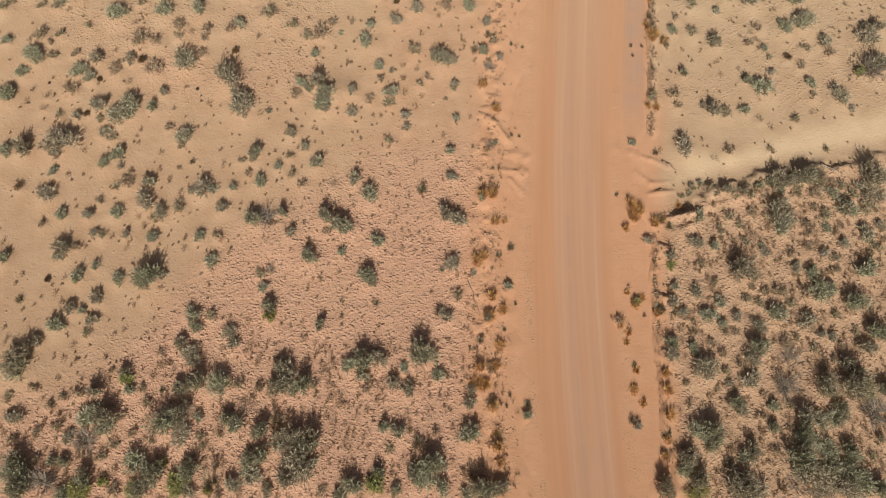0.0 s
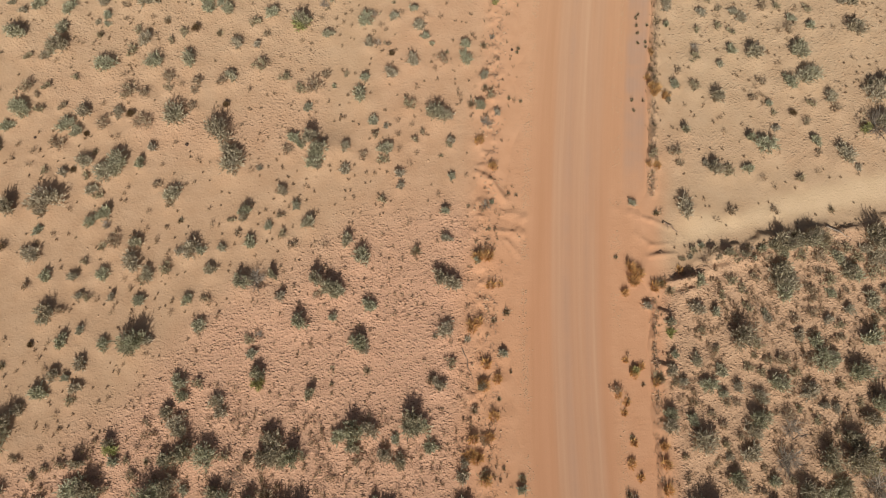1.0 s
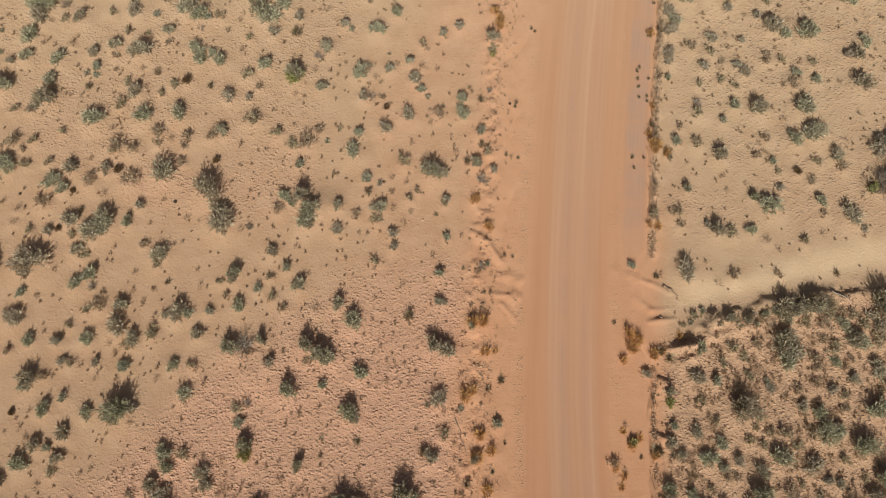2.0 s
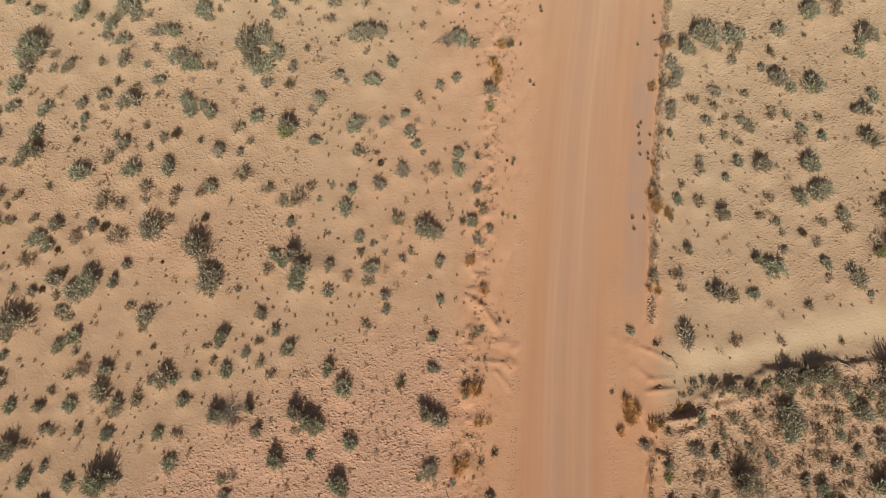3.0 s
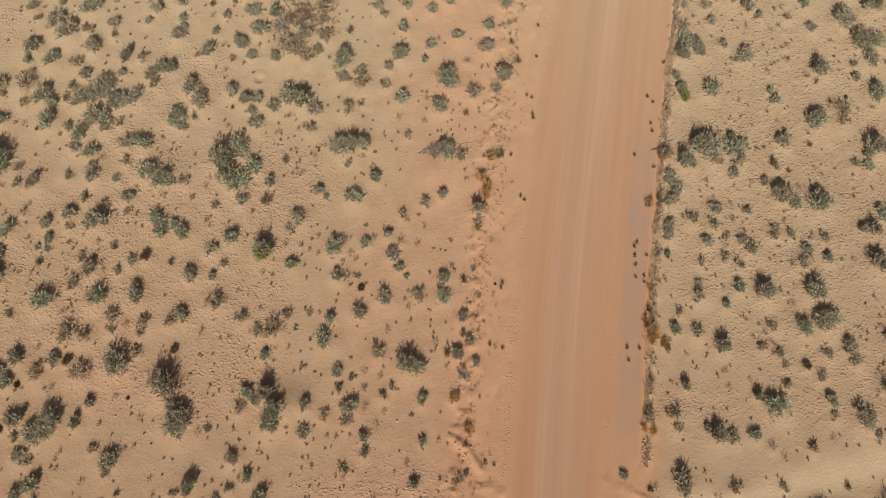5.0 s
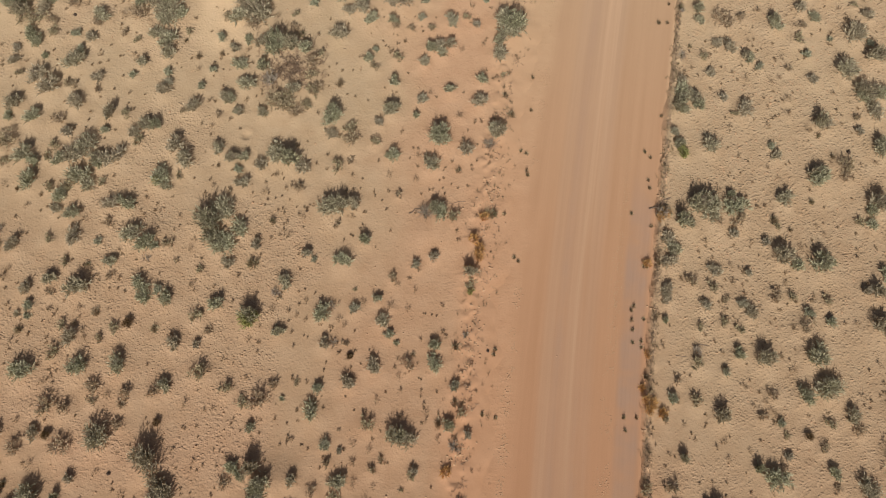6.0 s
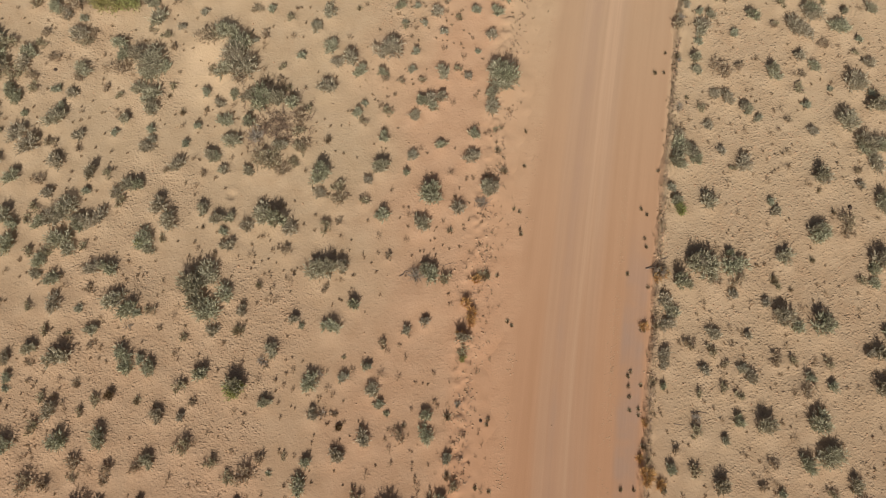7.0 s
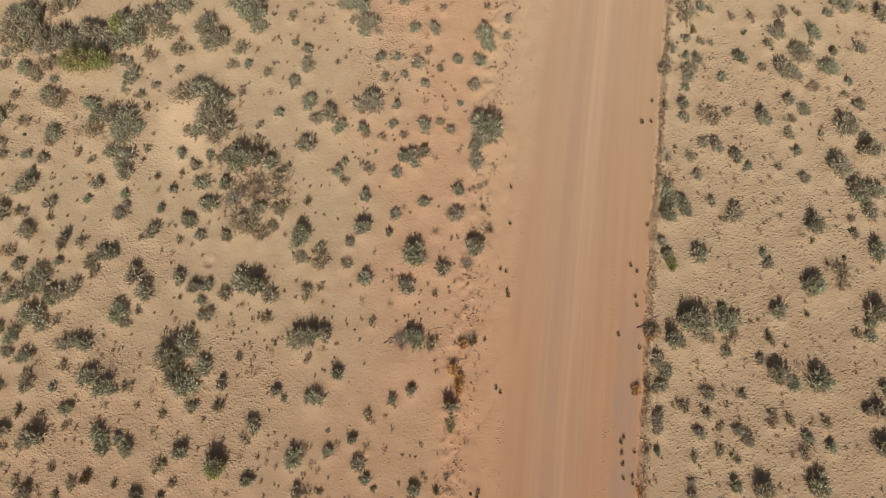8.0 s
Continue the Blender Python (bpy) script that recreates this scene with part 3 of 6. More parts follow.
stand("saltbush", [
    (-2.38, 22.30, 0.83), (-16.22, 22.44, 0.83), (-17.72, 22.50, 0.73), (-6.76, 22.54, 0.75), (-8.83, 22.65, 0.76), (-9.83, 22.66, 0.71),
    (-14.64, 22.82, 0.64), (-12.54, 22.97, 1.02), (15.97, 23.14, 0.75), (-10.02, 23.19, 0.83), (-13.80, 23.28, 0.70), (12.29, 23.58, 0.61),
    (-17.68, 23.59, 0.92), (-4.01, 23.61, 0.74), (12.29, 23.99, 0.78), (-11.44, 24.12, 0.63), (-6.50, 24.25, 0.65), (-17.38, 24.58, 1.05),
    (-1.66, 24.64, 0.86), (-15.61, 24.71, 0.78), (14.44, 24.93, 0.70), (-10.02, 25.02, 0.91), (22.16, 25.05, 0.77), (-6.83, 25.11, 1.16),
    (-5.44, 25.12, 0.60), (-13.14, 25.13, 0.88), (12.50, 25.24, 0.80), (-17.36, 25.25, 1.31), (18.16, 25.34, 0.67), (-10.71, 25.40, 0.98),
])
stand("saltbush", [
    (-6.15, 25.83, 0.89), (12.68, 25.84, 0.75), (-13.41, 26.15, 0.78), (12.44, 26.34, 0.75), (-14.15, 26.37, 0.60), (-7.00, 26.62, 1.13),
    (-11.82, 26.68, 0.83), (-11.12, 26.72, 0.82), (-14.06, 27.00, 0.79), (2.42, 27.02, 0.83), (-2.33, 27.05, 1.17), (13.50, 27.09, 0.71),
    (-1.38, 27.26, 0.72), (21.84, 27.44, 0.66), (-17.53, 27.50, 0.64), (-13.00, 27.52, 0.73), (-9.63, 27.60, 0.59), (-15.53, 27.63, 0.94),
    (14.45, 27.82, 1.27), (-13.42, 27.90, 1.04), (15.64, 27.91, 1.16), (-6.29, 27.93, 0.75), (-9.92, 28.06, 1.01), (-18.81, 28.08, 0.65),
    (21.93, 28.11, 0.73), (17.94, 28.47, 0.82), (-12.64, 28.51, 0.61), (-15.53, 28.54, 0.63), (-14.36, 28.65, 0.75), (-16.00, 28.76, 0.96),
])
stand("saltbush", [
    (-12.46, 28.78, 0.86), (-3.80, 28.79, 0.75), (-13.83, 28.80, 1.00), (-5.59, 28.82, 0.64), (-11.90, 28.94, 0.86), (-8.99, 28.95, 0.95),
    (-6.90, 29.13, 0.70), (-6.38, 29.18, 0.59), (1.90, 29.29, 0.86), (-13.39, 29.36, 1.12), (-5.05, 29.45, 0.99), (-7.56, 29.56, 0.71),
    (19.70, 29.56, 1.12), (-9.48, 29.57, 0.84), (0.18, 29.67, 0.75), (3.49, 30.04, 0.70), (-11.35, 30.08, 0.67), (-10.92, 30.50, 0.72),
    (2.33, 30.52, 1.00), (17.78, 30.55, 0.58), (-15.97, 30.62, 0.83), (14.68, 30.95, 0.89), (4.74, 31.02, 0.73), (22.76, 31.27, 1.05),
    (-2.64, 31.28, 1.00), (-5.79, 31.40, 0.63), (-6.94, 31.43, 0.58), (-14.22, 31.48, 0.82), (-8.96, 31.51, 0.77), (-0.02, 31.84, 0.78),
])
stand("saltbush", [
    (-7.52, 32.02, 0.71), (-7.38, 32.07, 0.75), (-15.52, 32.14, 1.02), (-10.45, 32.27, 0.73), (20.26, 32.27, 0.79), (4.07, 32.57, 0.79),
    (-4.55, 32.66, 0.70), (-16.13, 32.67, 0.98), (13.57, 32.68, 0.75), (-13.43, 32.73, 0.65), (-6.72, 32.80, 0.88), (16.53, 32.83, 0.88),
    (2.63, 33.08, 0.64), (22.70, 33.16, 1.02), (13.53, 33.25, 0.74), (0.03, 33.31, 0.64), (-17.37, 33.35, 0.62), (14.12, 33.38, 0.76),
    (-14.59, 33.52, 1.03), (4.18, 33.69, 0.65), (13.55, 33.69, 0.76), (-11.58, 33.70, 0.58), (-7.11, 33.80, 0.78), (22.40, 33.94, 1.09),
    (23.10, 34.00, 0.97), (13.59, 34.15, 0.63), (-10.49, 34.25, 0.87), (-16.47, 34.40, 0.75), (1.40, 34.53, 0.60), (-1.23, 34.55, 0.60),
])
stand("saltbush", [
    (-7.47, 34.61, 0.62), (15.04, 34.74, 0.59), (-4.24, 34.79, 0.72), (-16.84, 34.80, 0.88), (-14.12, 34.80, 0.61), (-10.57, 34.87, 1.00),
    (2.17, 35.04, 0.66), (-6.89, 35.15, 0.62), (-11.15, 35.16, 0.83), (4.94, 35.16, 0.94), (21.63, 35.29, 1.09), (2.07, 35.38, 0.72),
    (17.03, 35.62, 0.67), (-2.69, 35.66, 0.89), (-10.86, 35.96, 1.13), (-13.87, 36.02, 0.86), (16.03, 36.15, 0.79), (-16.49, 36.25, 0.89),
    (15.51, 36.29, 0.66), (-7.41, 36.35, 0.99), (5.45, 36.35, 1.24), (-10.17, 36.36, 0.77), (-6.55, 36.41, 1.33), (-10.72, 36.59, 1.38),
    (-1.23, 36.62, 0.79), (2.64, 36.77, 0.79), (-16.35, 36.78, 0.83), (-12.13, 36.91, 0.80), (-2.33, 37.03, 0.68), (5.05, 37.04, 0.97),
])
stand("saltbush", [
    (-7.08, 37.13, 1.35), (22.39, 37.23, 1.13), (-1.67, 37.25, 0.86), (-12.44, 37.50, 0.80), (18.42, 37.59, 0.83), (14.71, 37.64, 0.61),
    (-14.32, 37.81, 0.95), (0.04, 37.84, 1.32), (-2.66, 37.88, 0.81), (20.53, 38.12, 0.72), (-7.64, 38.37, 1.14), (23.25, 38.39, 0.68),
    (19.85, 38.66, 0.66), (-10.83, 38.83, 1.00), (-3.42, 38.89, 0.71), (4.90, 38.97, 0.64), (-15.63, 39.20, 0.81), (-13.82, 39.65, 0.74),
    (-11.16, 39.67, 0.60), (-2.88, 39.75, 0.84), (15.06, 39.76, 0.82), (20.30, 39.99, 0.94), (2.23, 40.09, 0.72), (15.15, 40.09, 0.83),
    (5.16, 40.18, 0.72), (19.69, 40.23, 0.88), (19.75, 40.25, 1.07), (-13.62, 40.33, 1.18), (22.05, 40.35, 1.03), (-13.01, 40.40, 1.05),
])
stand("saltbush", [
    (-14.40, 40.45, 1.19), (22.04, 40.53, 0.65), (-12.13, 40.55, 1.04), (-11.60, 40.65, 0.91), (-7.38, 40.85, 1.11), (-6.85, 40.98, 0.76),
    (20.75, 41.04, 1.09), (5.57, 41.10, 0.79), (-13.02, 41.30, 1.06), (23.82, 41.51, 0.74), (-11.11, 41.55, 1.04), (-16.23, 41.55, 1.37),
    (5.44, 41.62, 0.97), (-0.34, 41.68, 0.68), (-5.25, 41.72, 0.88), (2.07, 41.93, 0.63), (3.01, 41.94, 0.80), (-9.98, 41.97, 1.16),
    (-0.08, 42.09, 1.09), (19.69, 42.20, 0.84), (-5.67, 42.26, 1.24), (21.53, 42.35, 0.92), (-9.29, 42.68, 1.10), (-8.79, 42.74, 0.85),
    (-6.12, 42.90, 1.38), (-0.53, 43.04, 0.93), (-1.07, 43.14, 1.11), (25.11, 43.48, 1.05), (23.17, 43.97, 1.17),
])
stand("seedling", [
    (-0.77, -0.97, 0.38), (-2.66, -0.72, 0.27), (1.57, -0.61, 0.38), (13.04, -0.16, 0.42), (-2.69, 0.03, 0.38), (-14.76, 0.17, 0.37),
    (-1.92, 0.25, 0.33), (15.01, 0.51, 0.37), (-3.17, 0.68, 0.38), (1.57, 0.69, 0.33), (13.18, 1.06, 0.42), (-13.72, 1.07, 0.24),
    (-0.25, 1.13, 0.38), (0.66, 1.13, 0.38), (-1.85, 1.34, 0.33), (-2.99, 1.56, 0.33), (1.34, 1.80, 0.33), (-3.47, 2.23, 0.38),
    (-10.50, 2.63, 0.41), (-3.29, 3.13, 0.33), (-13.61, 3.24, 0.30), (1.57, 3.29, 0.33), (-14.13, 3.29, 0.30), (-12.51, 3.37, 0.24),
    (-3.66, 3.59, 0.27), (-13.80, 3.81, 0.36), (-16.47, 3.99, 0.38), (-4.61, 4.17, 0.39), (-16.67, 4.53, 0.25), (2.22, 4.65, 0.27),
])
stand("seedling", [
    (9.13, 4.76, 0.35), (8.91, 5.12, 0.40), (0.74, 6.13, 0.28), (-10.60, 6.31, 0.41), (9.22, 6.56, 0.29), (-14.60, 6.68, 0.25),
    (-4.05, 6.74, 0.34), (-16.34, 6.78, 0.26), (-3.24, 7.02, 0.22), (-8.58, 7.07, 0.35), (19.16, 7.36, 0.34), (-9.86, 8.03, 0.30),
    (-17.37, 8.11, 0.39), (-12.93, 8.51, 0.22), (-0.26, 8.94, 0.16), (-11.64, 9.01, 0.31), (-6.85, 9.16, 0.41), (-11.92, 9.39, 0.31),
    (-14.61, 9.81, 0.19), (-1.57, 10.09, 0.17), (-10.25, 10.53, 0.31), (-3.66, 11.05, 0.41), (-10.82, 11.19, 0.25), (-15.18, 11.22, 0.39),
    (-11.30, 11.63, 0.31), (-1.19, 11.65, 0.16), (-10.43, 11.68, 0.25), (-8.55, 11.84, 0.37), (-0.06, 12.13, 0.29), (-11.32, 12.38, 0.32),
])
stand("seedling", [
    (-14.64, 12.45, 0.33), (-8.74, 12.58, 0.25), (13.67, 12.64, 0.39), (-1.27, 12.87, 0.36), (-2.55, 13.27, 0.24), (1.21, 13.49, 0.30),
    (-1.64, 14.42, 0.24), (-16.72, 14.46, 0.41), (2.43, 14.46, 0.24), (-2.03, 14.47, 0.18), (16.06, 14.70, 0.41), (-17.58, 14.72, 0.35),
    (-9.46, 14.85, 0.32), (-0.10, 14.88, 0.37), (-16.64, 15.03, 0.42), (18.70, 15.06, 0.36), (0.21, 15.47, 0.31), (-0.58, 15.65, 0.37),
    (-10.56, 15.68, 0.33), (-13.12, 15.84, 0.40), (-0.70, 16.42, 0.31), (-0.05, 16.85, 0.38), (-0.66, 17.07, 0.38), (-13.98, 17.50, 0.28),
    (-17.92, 17.88, 0.36), (-7.50, 18.37, 0.40), (2.14, 18.43, 0.32), (-10.61, 18.59, 0.34), (0.12, 18.77, 0.33), (16.43, 18.96, 0.36),
])
stand("seedling", [
    (-13.32, 18.99, 0.35), (1.06, 19.21, 0.26), (16.21, 19.43, 0.36), (1.00, 19.73, 0.40), (20.38, 19.81, 0.39), (-6.20, 20.16, 0.27),
    (-1.13, 20.51, 0.40), (17.58, 20.75, 0.38), (-5.30, 21.05, 0.30), (21.31, 21.11, 0.40), (-12.34, 22.03, 0.39), (-1.62, 22.05, 0.36),
    (17.76, 22.51, 0.34), (1.22, 22.62, 0.30), (0.50, 22.71, 0.42), (-3.07, 22.76, 0.24), (20.58, 22.79, 0.35), (-0.65, 22.79, 0.36),
    (2.63, 22.84, 0.24), (-16.57, 23.13, 0.28), (-17.02, 23.16, 0.35), (14.79, 23.19, 0.39), (-15.79, 23.22, 0.41), (-7.94, 23.24, 0.31),
    (-15.60, 23.61, 0.27), (0.72, 23.63, 0.36), (1.22, 23.95, 0.21), (1.60, 24.34, 0.24), (15.21, 24.36, 0.40), (-16.84, 24.44, 0.35),
])
stand("seedling", [
    (17.59, 24.50, 0.28), (-8.13, 24.79, 0.38), (15.23, 25.15, 0.34), (-8.06, 25.24, 0.26), (3.26, 25.74, 0.25), (-12.84, 25.92, 0.34),
    (18.48, 26.16, 0.36), (-8.83, 26.23, 0.20), (16.29, 26.33, 0.35), (-3.40, 26.85, 0.19), (-14.90, 26.96, 0.28), (-10.37, 27.03, 0.20),
    (-5.30, 27.56, 0.39), (-4.41, 27.84, 0.26), (-4.85, 28.42, 0.33), (0.09, 28.62, 0.39), (19.28, 28.97, 0.30), (22.49, 30.43, 0.39),
    (-8.01, 30.64, 0.25), (-8.52, 30.70, 0.25), (0.55, 30.77, 0.24), (3.15, 31.74, 0.42), (19.96, 31.81, 0.35), (-8.29, 31.86, 0.38),
    (21.84, 31.92, 0.40), (19.44, 31.92, 0.41), (15.74, 31.93, 0.26), (-6.67, 31.99, 0.31), (17.59, 32.02, 0.40), (18.61, 32.79, 0.41),
])
stand("seedling", [
    (1.73, 32.86, 0.30), (-9.01, 33.38, 0.39), (18.69, 33.52, 0.42), (-13.56, 33.88, 0.27), (20.92, 33.98, 0.29), (17.99, 34.46, 0.28),
    (-6.84, 34.56, 0.39), (18.41, 34.63, 0.35), (-0.20, 34.87, 0.38), (3.15, 35.22, 0.38), (0.42, 35.52, 0.25), (4.15, 35.59, 0.32),
    (18.30, 35.60, 0.21), (18.66, 35.70, 0.36), (19.78, 35.83, 0.29), (-12.94, 36.19, 0.35), (-5.63, 36.56, 0.33), (-14.58, 36.61, 0.29),
    (-13.04, 36.80, 0.28), (3.56, 37.63, 0.39), (-5.76, 37.78, 0.40), (2.65, 38.04, 0.40), (-4.51, 38.27, 0.40), (17.74, 38.34, 0.37),
    (-1.85, 38.38, 0.40), (-4.43, 39.86, 0.32), (2.69, 40.09, 0.38), (-5.27, 40.52, 0.33), (1.95, 40.92, 0.32), (23.75, 42.28, 0.39),
])
stand("seedling", [
    (24.20, 42.37, 0.31), (2.65, 42.96, 0.40), (-2.92, 43.07, 0.41), (0.81, 43.31, 0.34),
])
stand("brown_cushion", [
    (-15.28, 6.62, 0.27), (-17.11, 10.70, 0.58), (-14.78, 14.26, 0.35), (-14.49, 16.01, 0.27), (-12.70, 17.01, 0.50), (-8.51, 17.64, 0.43),
    (17.90, 18.06, 0.44), (-1.08, 20.59, 0.30), (-10.25, 21.53, 0.54), (-15.90, 27.19, 0.31),
])
stand("dense_bush", [
    (18.75, -1.66, 0.82), (2.76, -1.65, 1.15), (10.06, -1.64, 1.09), (-14.91, -1.57, 1.08), (3.44, -1.57, 0.80), (13.04, -1.54, 1.44),
    (-10.33, -1.51, 1.08), (11.42, -1.26, 1.03), (-12.62, -1.25, 0.82), (-4.91, -1.21, 0.76), (0.05, -1.12, 0.66), (-9.92, -1.06, 1.01),
    (17.64, -1.05, 1.13), (-1.32, -0.99, 0.53), (-8.70, -0.97, 0.92), (-15.19, -0.79, 1.10), (0.71, -0.68, 1.01), (-13.46, -0.61, 0.55),
    (-13.95, -0.60, 0.45), (15.62, -0.44, 1.32), (11.05, -0.41, 1.02), (-6.01, -0.40, 0.90), (17.80, -0.27, 1.01), (13.74, -0.17, 0.95),
    (-4.00, 0.16, 1.02), (-4.66, 0.24, 1.07), (-6.03, 0.54, 0.77), (12.19, 0.56, 1.09), (15.94, 0.60, 1.04), (2.40, 0.60, 0.62),
])
stand("dense_bush", [
    (14.74, 0.75, 0.58), (-9.74, 0.85, 1.22), (-7.40, 1.01, 0.64), (-12.16, 1.12, 0.91), (16.13, 1.15, 1.12), (-9.15, 1.20, 1.00),
    (17.58, 1.38, 1.13), (13.31, 1.76, 0.78), (-12.70, 2.06, 0.66), (-9.40, 2.18, 0.63), (19.71, 2.27, 0.91), (-5.48, 2.29, 0.82),
    (-4.47, 2.39, 0.85), (17.25, 2.39, 1.28), (-8.72, 2.41, 1.00), (18.40, 2.43, 1.57), (-5.15, 2.52, 0.94), (-11.61, 2.83, 0.52),
    (-5.31, 3.08, 0.82), (18.29, 3.29, 1.03), (-15.80, 3.32, 1.10), (-2.13, 3.33, 0.93), (0.28, 3.68, 1.09), (-9.53, 4.00, 0.66),
    (14.53, 4.07, 1.02), (10.83, 4.21, 0.77), (19.84, 4.63, 1.23), (-3.89, 4.81, 0.58), (3.07, 5.17, 0.43), (-6.02, 5.53, 0.73),
])
# Three on the windrow, x 14 to 15.5, are added to roughen its shadow.
stand("dense_bush", [
    (19.12, 6.00, 1.10), (-11.16, 6.73, 1.23), (-2.07, 6.87, 0.77), (14.18, 7.34, 1.19), (-4.56, 7.72, 0.84), (-14.81, 7.96, 0.82),
    (11.09, 7.96, 0.55), (-3.31, 9.22, 0.83), (-7.06, 9.37, 0.87), (-3.94, 9.55, 0.85), (1.33, 9.71, 0.83),
    (-5.78, 9.74, 0.56), (16.03, 9.87, 0.75), (16.20, 10.31, 0.95), (19.42, 10.33, 0.78), (19.32, 10.42, 0.84), (14.72, 11.04, 0.48),
    (13.79, 11.07, 0.34), (13.98, 11.13, 0.44), (15.52, 11.37, 0.49), (15.98, 11.50, 0.52), (16.80, 11.50, 0.77), (16.48, 11.69, 0.96),
    (17.76, 11.71, 0.73), (17.60, 11.76, 1.03), (18.23, 11.82, 0.54), (20.78, 11.85, 1.26), (-17.20, 12.46, 0.89), (-7.16, 12.54, 0.65),
])
stand("dense_bush", [
    (-18.44, 15.06, 0.87), (13.79, 15.12, 0.82), (-8.04, 15.21, 0.97), (-4.31, 15.29, 0.62), (-4.21, 15.51, 0.88), (-5.02, 15.72, 0.42),
    (-4.62, 16.10, 0.89), (-8.61, 16.19, 1.30), (15.66, 16.75, 0.49), (12.63, 17.03, 0.47), (1.13, 17.44, 1.08), (22.21, 17.77, 1.01),
    (11.97, 18.60, 0.33), (14.29, 18.79, 0.74), (22.53, 19.80, 0.73), (22.06, 19.82, 0.66), (-16.33, 20.45, 0.98), (16.34, 21.23, 0.86),
    (18.55, 21.45, 1.00), (-5.37, 22.10, 0.88), (12.17, 22.65, 0.36), (21.61, 22.77, 1.00), (21.65, 24.34, 0.76), (3.80, 24.37, 0.69),
    (-7.24, 25.31, 0.93), (19.30, 25.44, 1.06), (-0.81, 25.60, 0.54), (-17.32, 25.75, 1.16), (17.60, 25.81, 0.98), (-7.57, 26.10, 1.19),
])
stand("dense_bush", [
    (2.15, 27.22, 0.68), (-1.95, 27.23, 0.83), (13.15, 27.24, 0.83), (13.87, 27.99, 0.95), (22.30, 28.38, 1.06), (15.50, 28.56, 0.43),
    (-12.84, 28.75, 0.70), (-4.36, 29.23, 0.97), (19.49, 29.75, 0.64), (-10.55, 30.53, 0.61), (2.19, 30.87, 0.88), (13.29, 30.87, 0.60),
    (-12.60, 31.00, 0.69), (4.86, 31.08, 0.82), (-16.95, 31.29, 0.79), (-2.66, 31.52, 0.79), (1.14, 31.67, 0.36), (-0.02, 31.96, 0.74),
    (20.05, 32.43, 0.86), (13.41, 32.79, 0.75), (14.27, 32.97, 0.70), (14.23, 33.16, 0.63), (-16.05, 33.76, 0.37), (-6.07, 33.77, 0.66),
    (22.50, 34.06, 1.13), (-5.57, 34.88, 1.24), (-4.95, 34.94, 0.89), (-6.21, 35.04, 0.79), (1.68, 35.22, 0.60), (2.60, 35.51, 0.61),
])
stand("dense_bush", [
    (16.83, 35.77, 0.54), (4.93, 35.82, 0.78), (-2.78, 35.95, 0.49), (-17.58, 36.04, 0.91), (23.25, 36.11, 1.00), (-17.89, 36.47, 1.11),
    (-0.17, 36.63, 0.56), (5.58, 36.72, 1.15), (-11.29, 36.81, 1.07), (-18.17, 37.41, 0.99), (-6.89, 37.75, 1.09), (18.39, 37.81, 0.67),
    (0.16, 38.05, 0.91), (14.68, 38.24, 0.62), (-11.43, 39.80, 0.53), (0.51, 40.27, 0.56), (-14.77, 40.53, 1.16), (-13.68, 40.67, 0.93),
    (15.64, 40.69, 0.53), (17.74, 40.73, 0.74), (-10.87, 40.91, 1.09), (-7.12, 40.96, 1.08), (-14.25, 40.98, 0.89), (-12.73, 41.16, 0.93),
    (-15.53, 41.16, 1.09), (20.65, 41.21, 0.79), (22.40, 41.28, 0.46), (-7.70, 41.55, 1.10), (-15.98, 41.95, 1.09), (5.45, 41.95, 0.71),
])
stand("dense_bush", [
    (-16.75, 42.00, 0.81), (-10.53, 42.03, 0.86), (-11.55, 42.07, 0.65), (-9.87, 42.13, 1.02), (-15.38, 42.13, 0.65), (-5.30, 42.52, 0.99),
    (19.91, 42.65, 0.57),
])
stand("spiky_tuft", [
    (14.87, -1.60, 0.53), (10.27, -1.59, 0.70), (-7.82, -1.28, 0.68), (2.38, -1.07, 0.66), (10.21, -0.27, 0.35), (0.22, 0.04, 0.66),
    (3.49, 0.04, 0.33), (10.28, 0.39, 0.35), (3.38, 0.48, 0.38), (10.41, 0.50, 0.30), (-5.38, 0.88, 0.67), (8.93, 1.00, 0.35),
    (3.81, 1.59, 0.17), (4.68, 1.63, 0.33), (3.53, 1.70, 0.24), (-10.10, 2.12, 0.25), (9.24, 3.22, 0.25), (10.48, 3.93, 0.35),
    (2.75, 4.22, 0.33), (11.93, 4.66, 0.36), (3.79, 4.71, 0.19), (-3.03, 5.19, 0.24), (9.85, 5.37, 0.20), (0.98, 5.43, 0.43),
    (10.49, 5.65, 0.56), (-1.63, 5.73, 0.34), (10.52, 5.74, 0.36), (-16.27, 5.75, 0.39), (-3.06, 5.84, 0.22), (3.59, 7.95, 0.30),
])
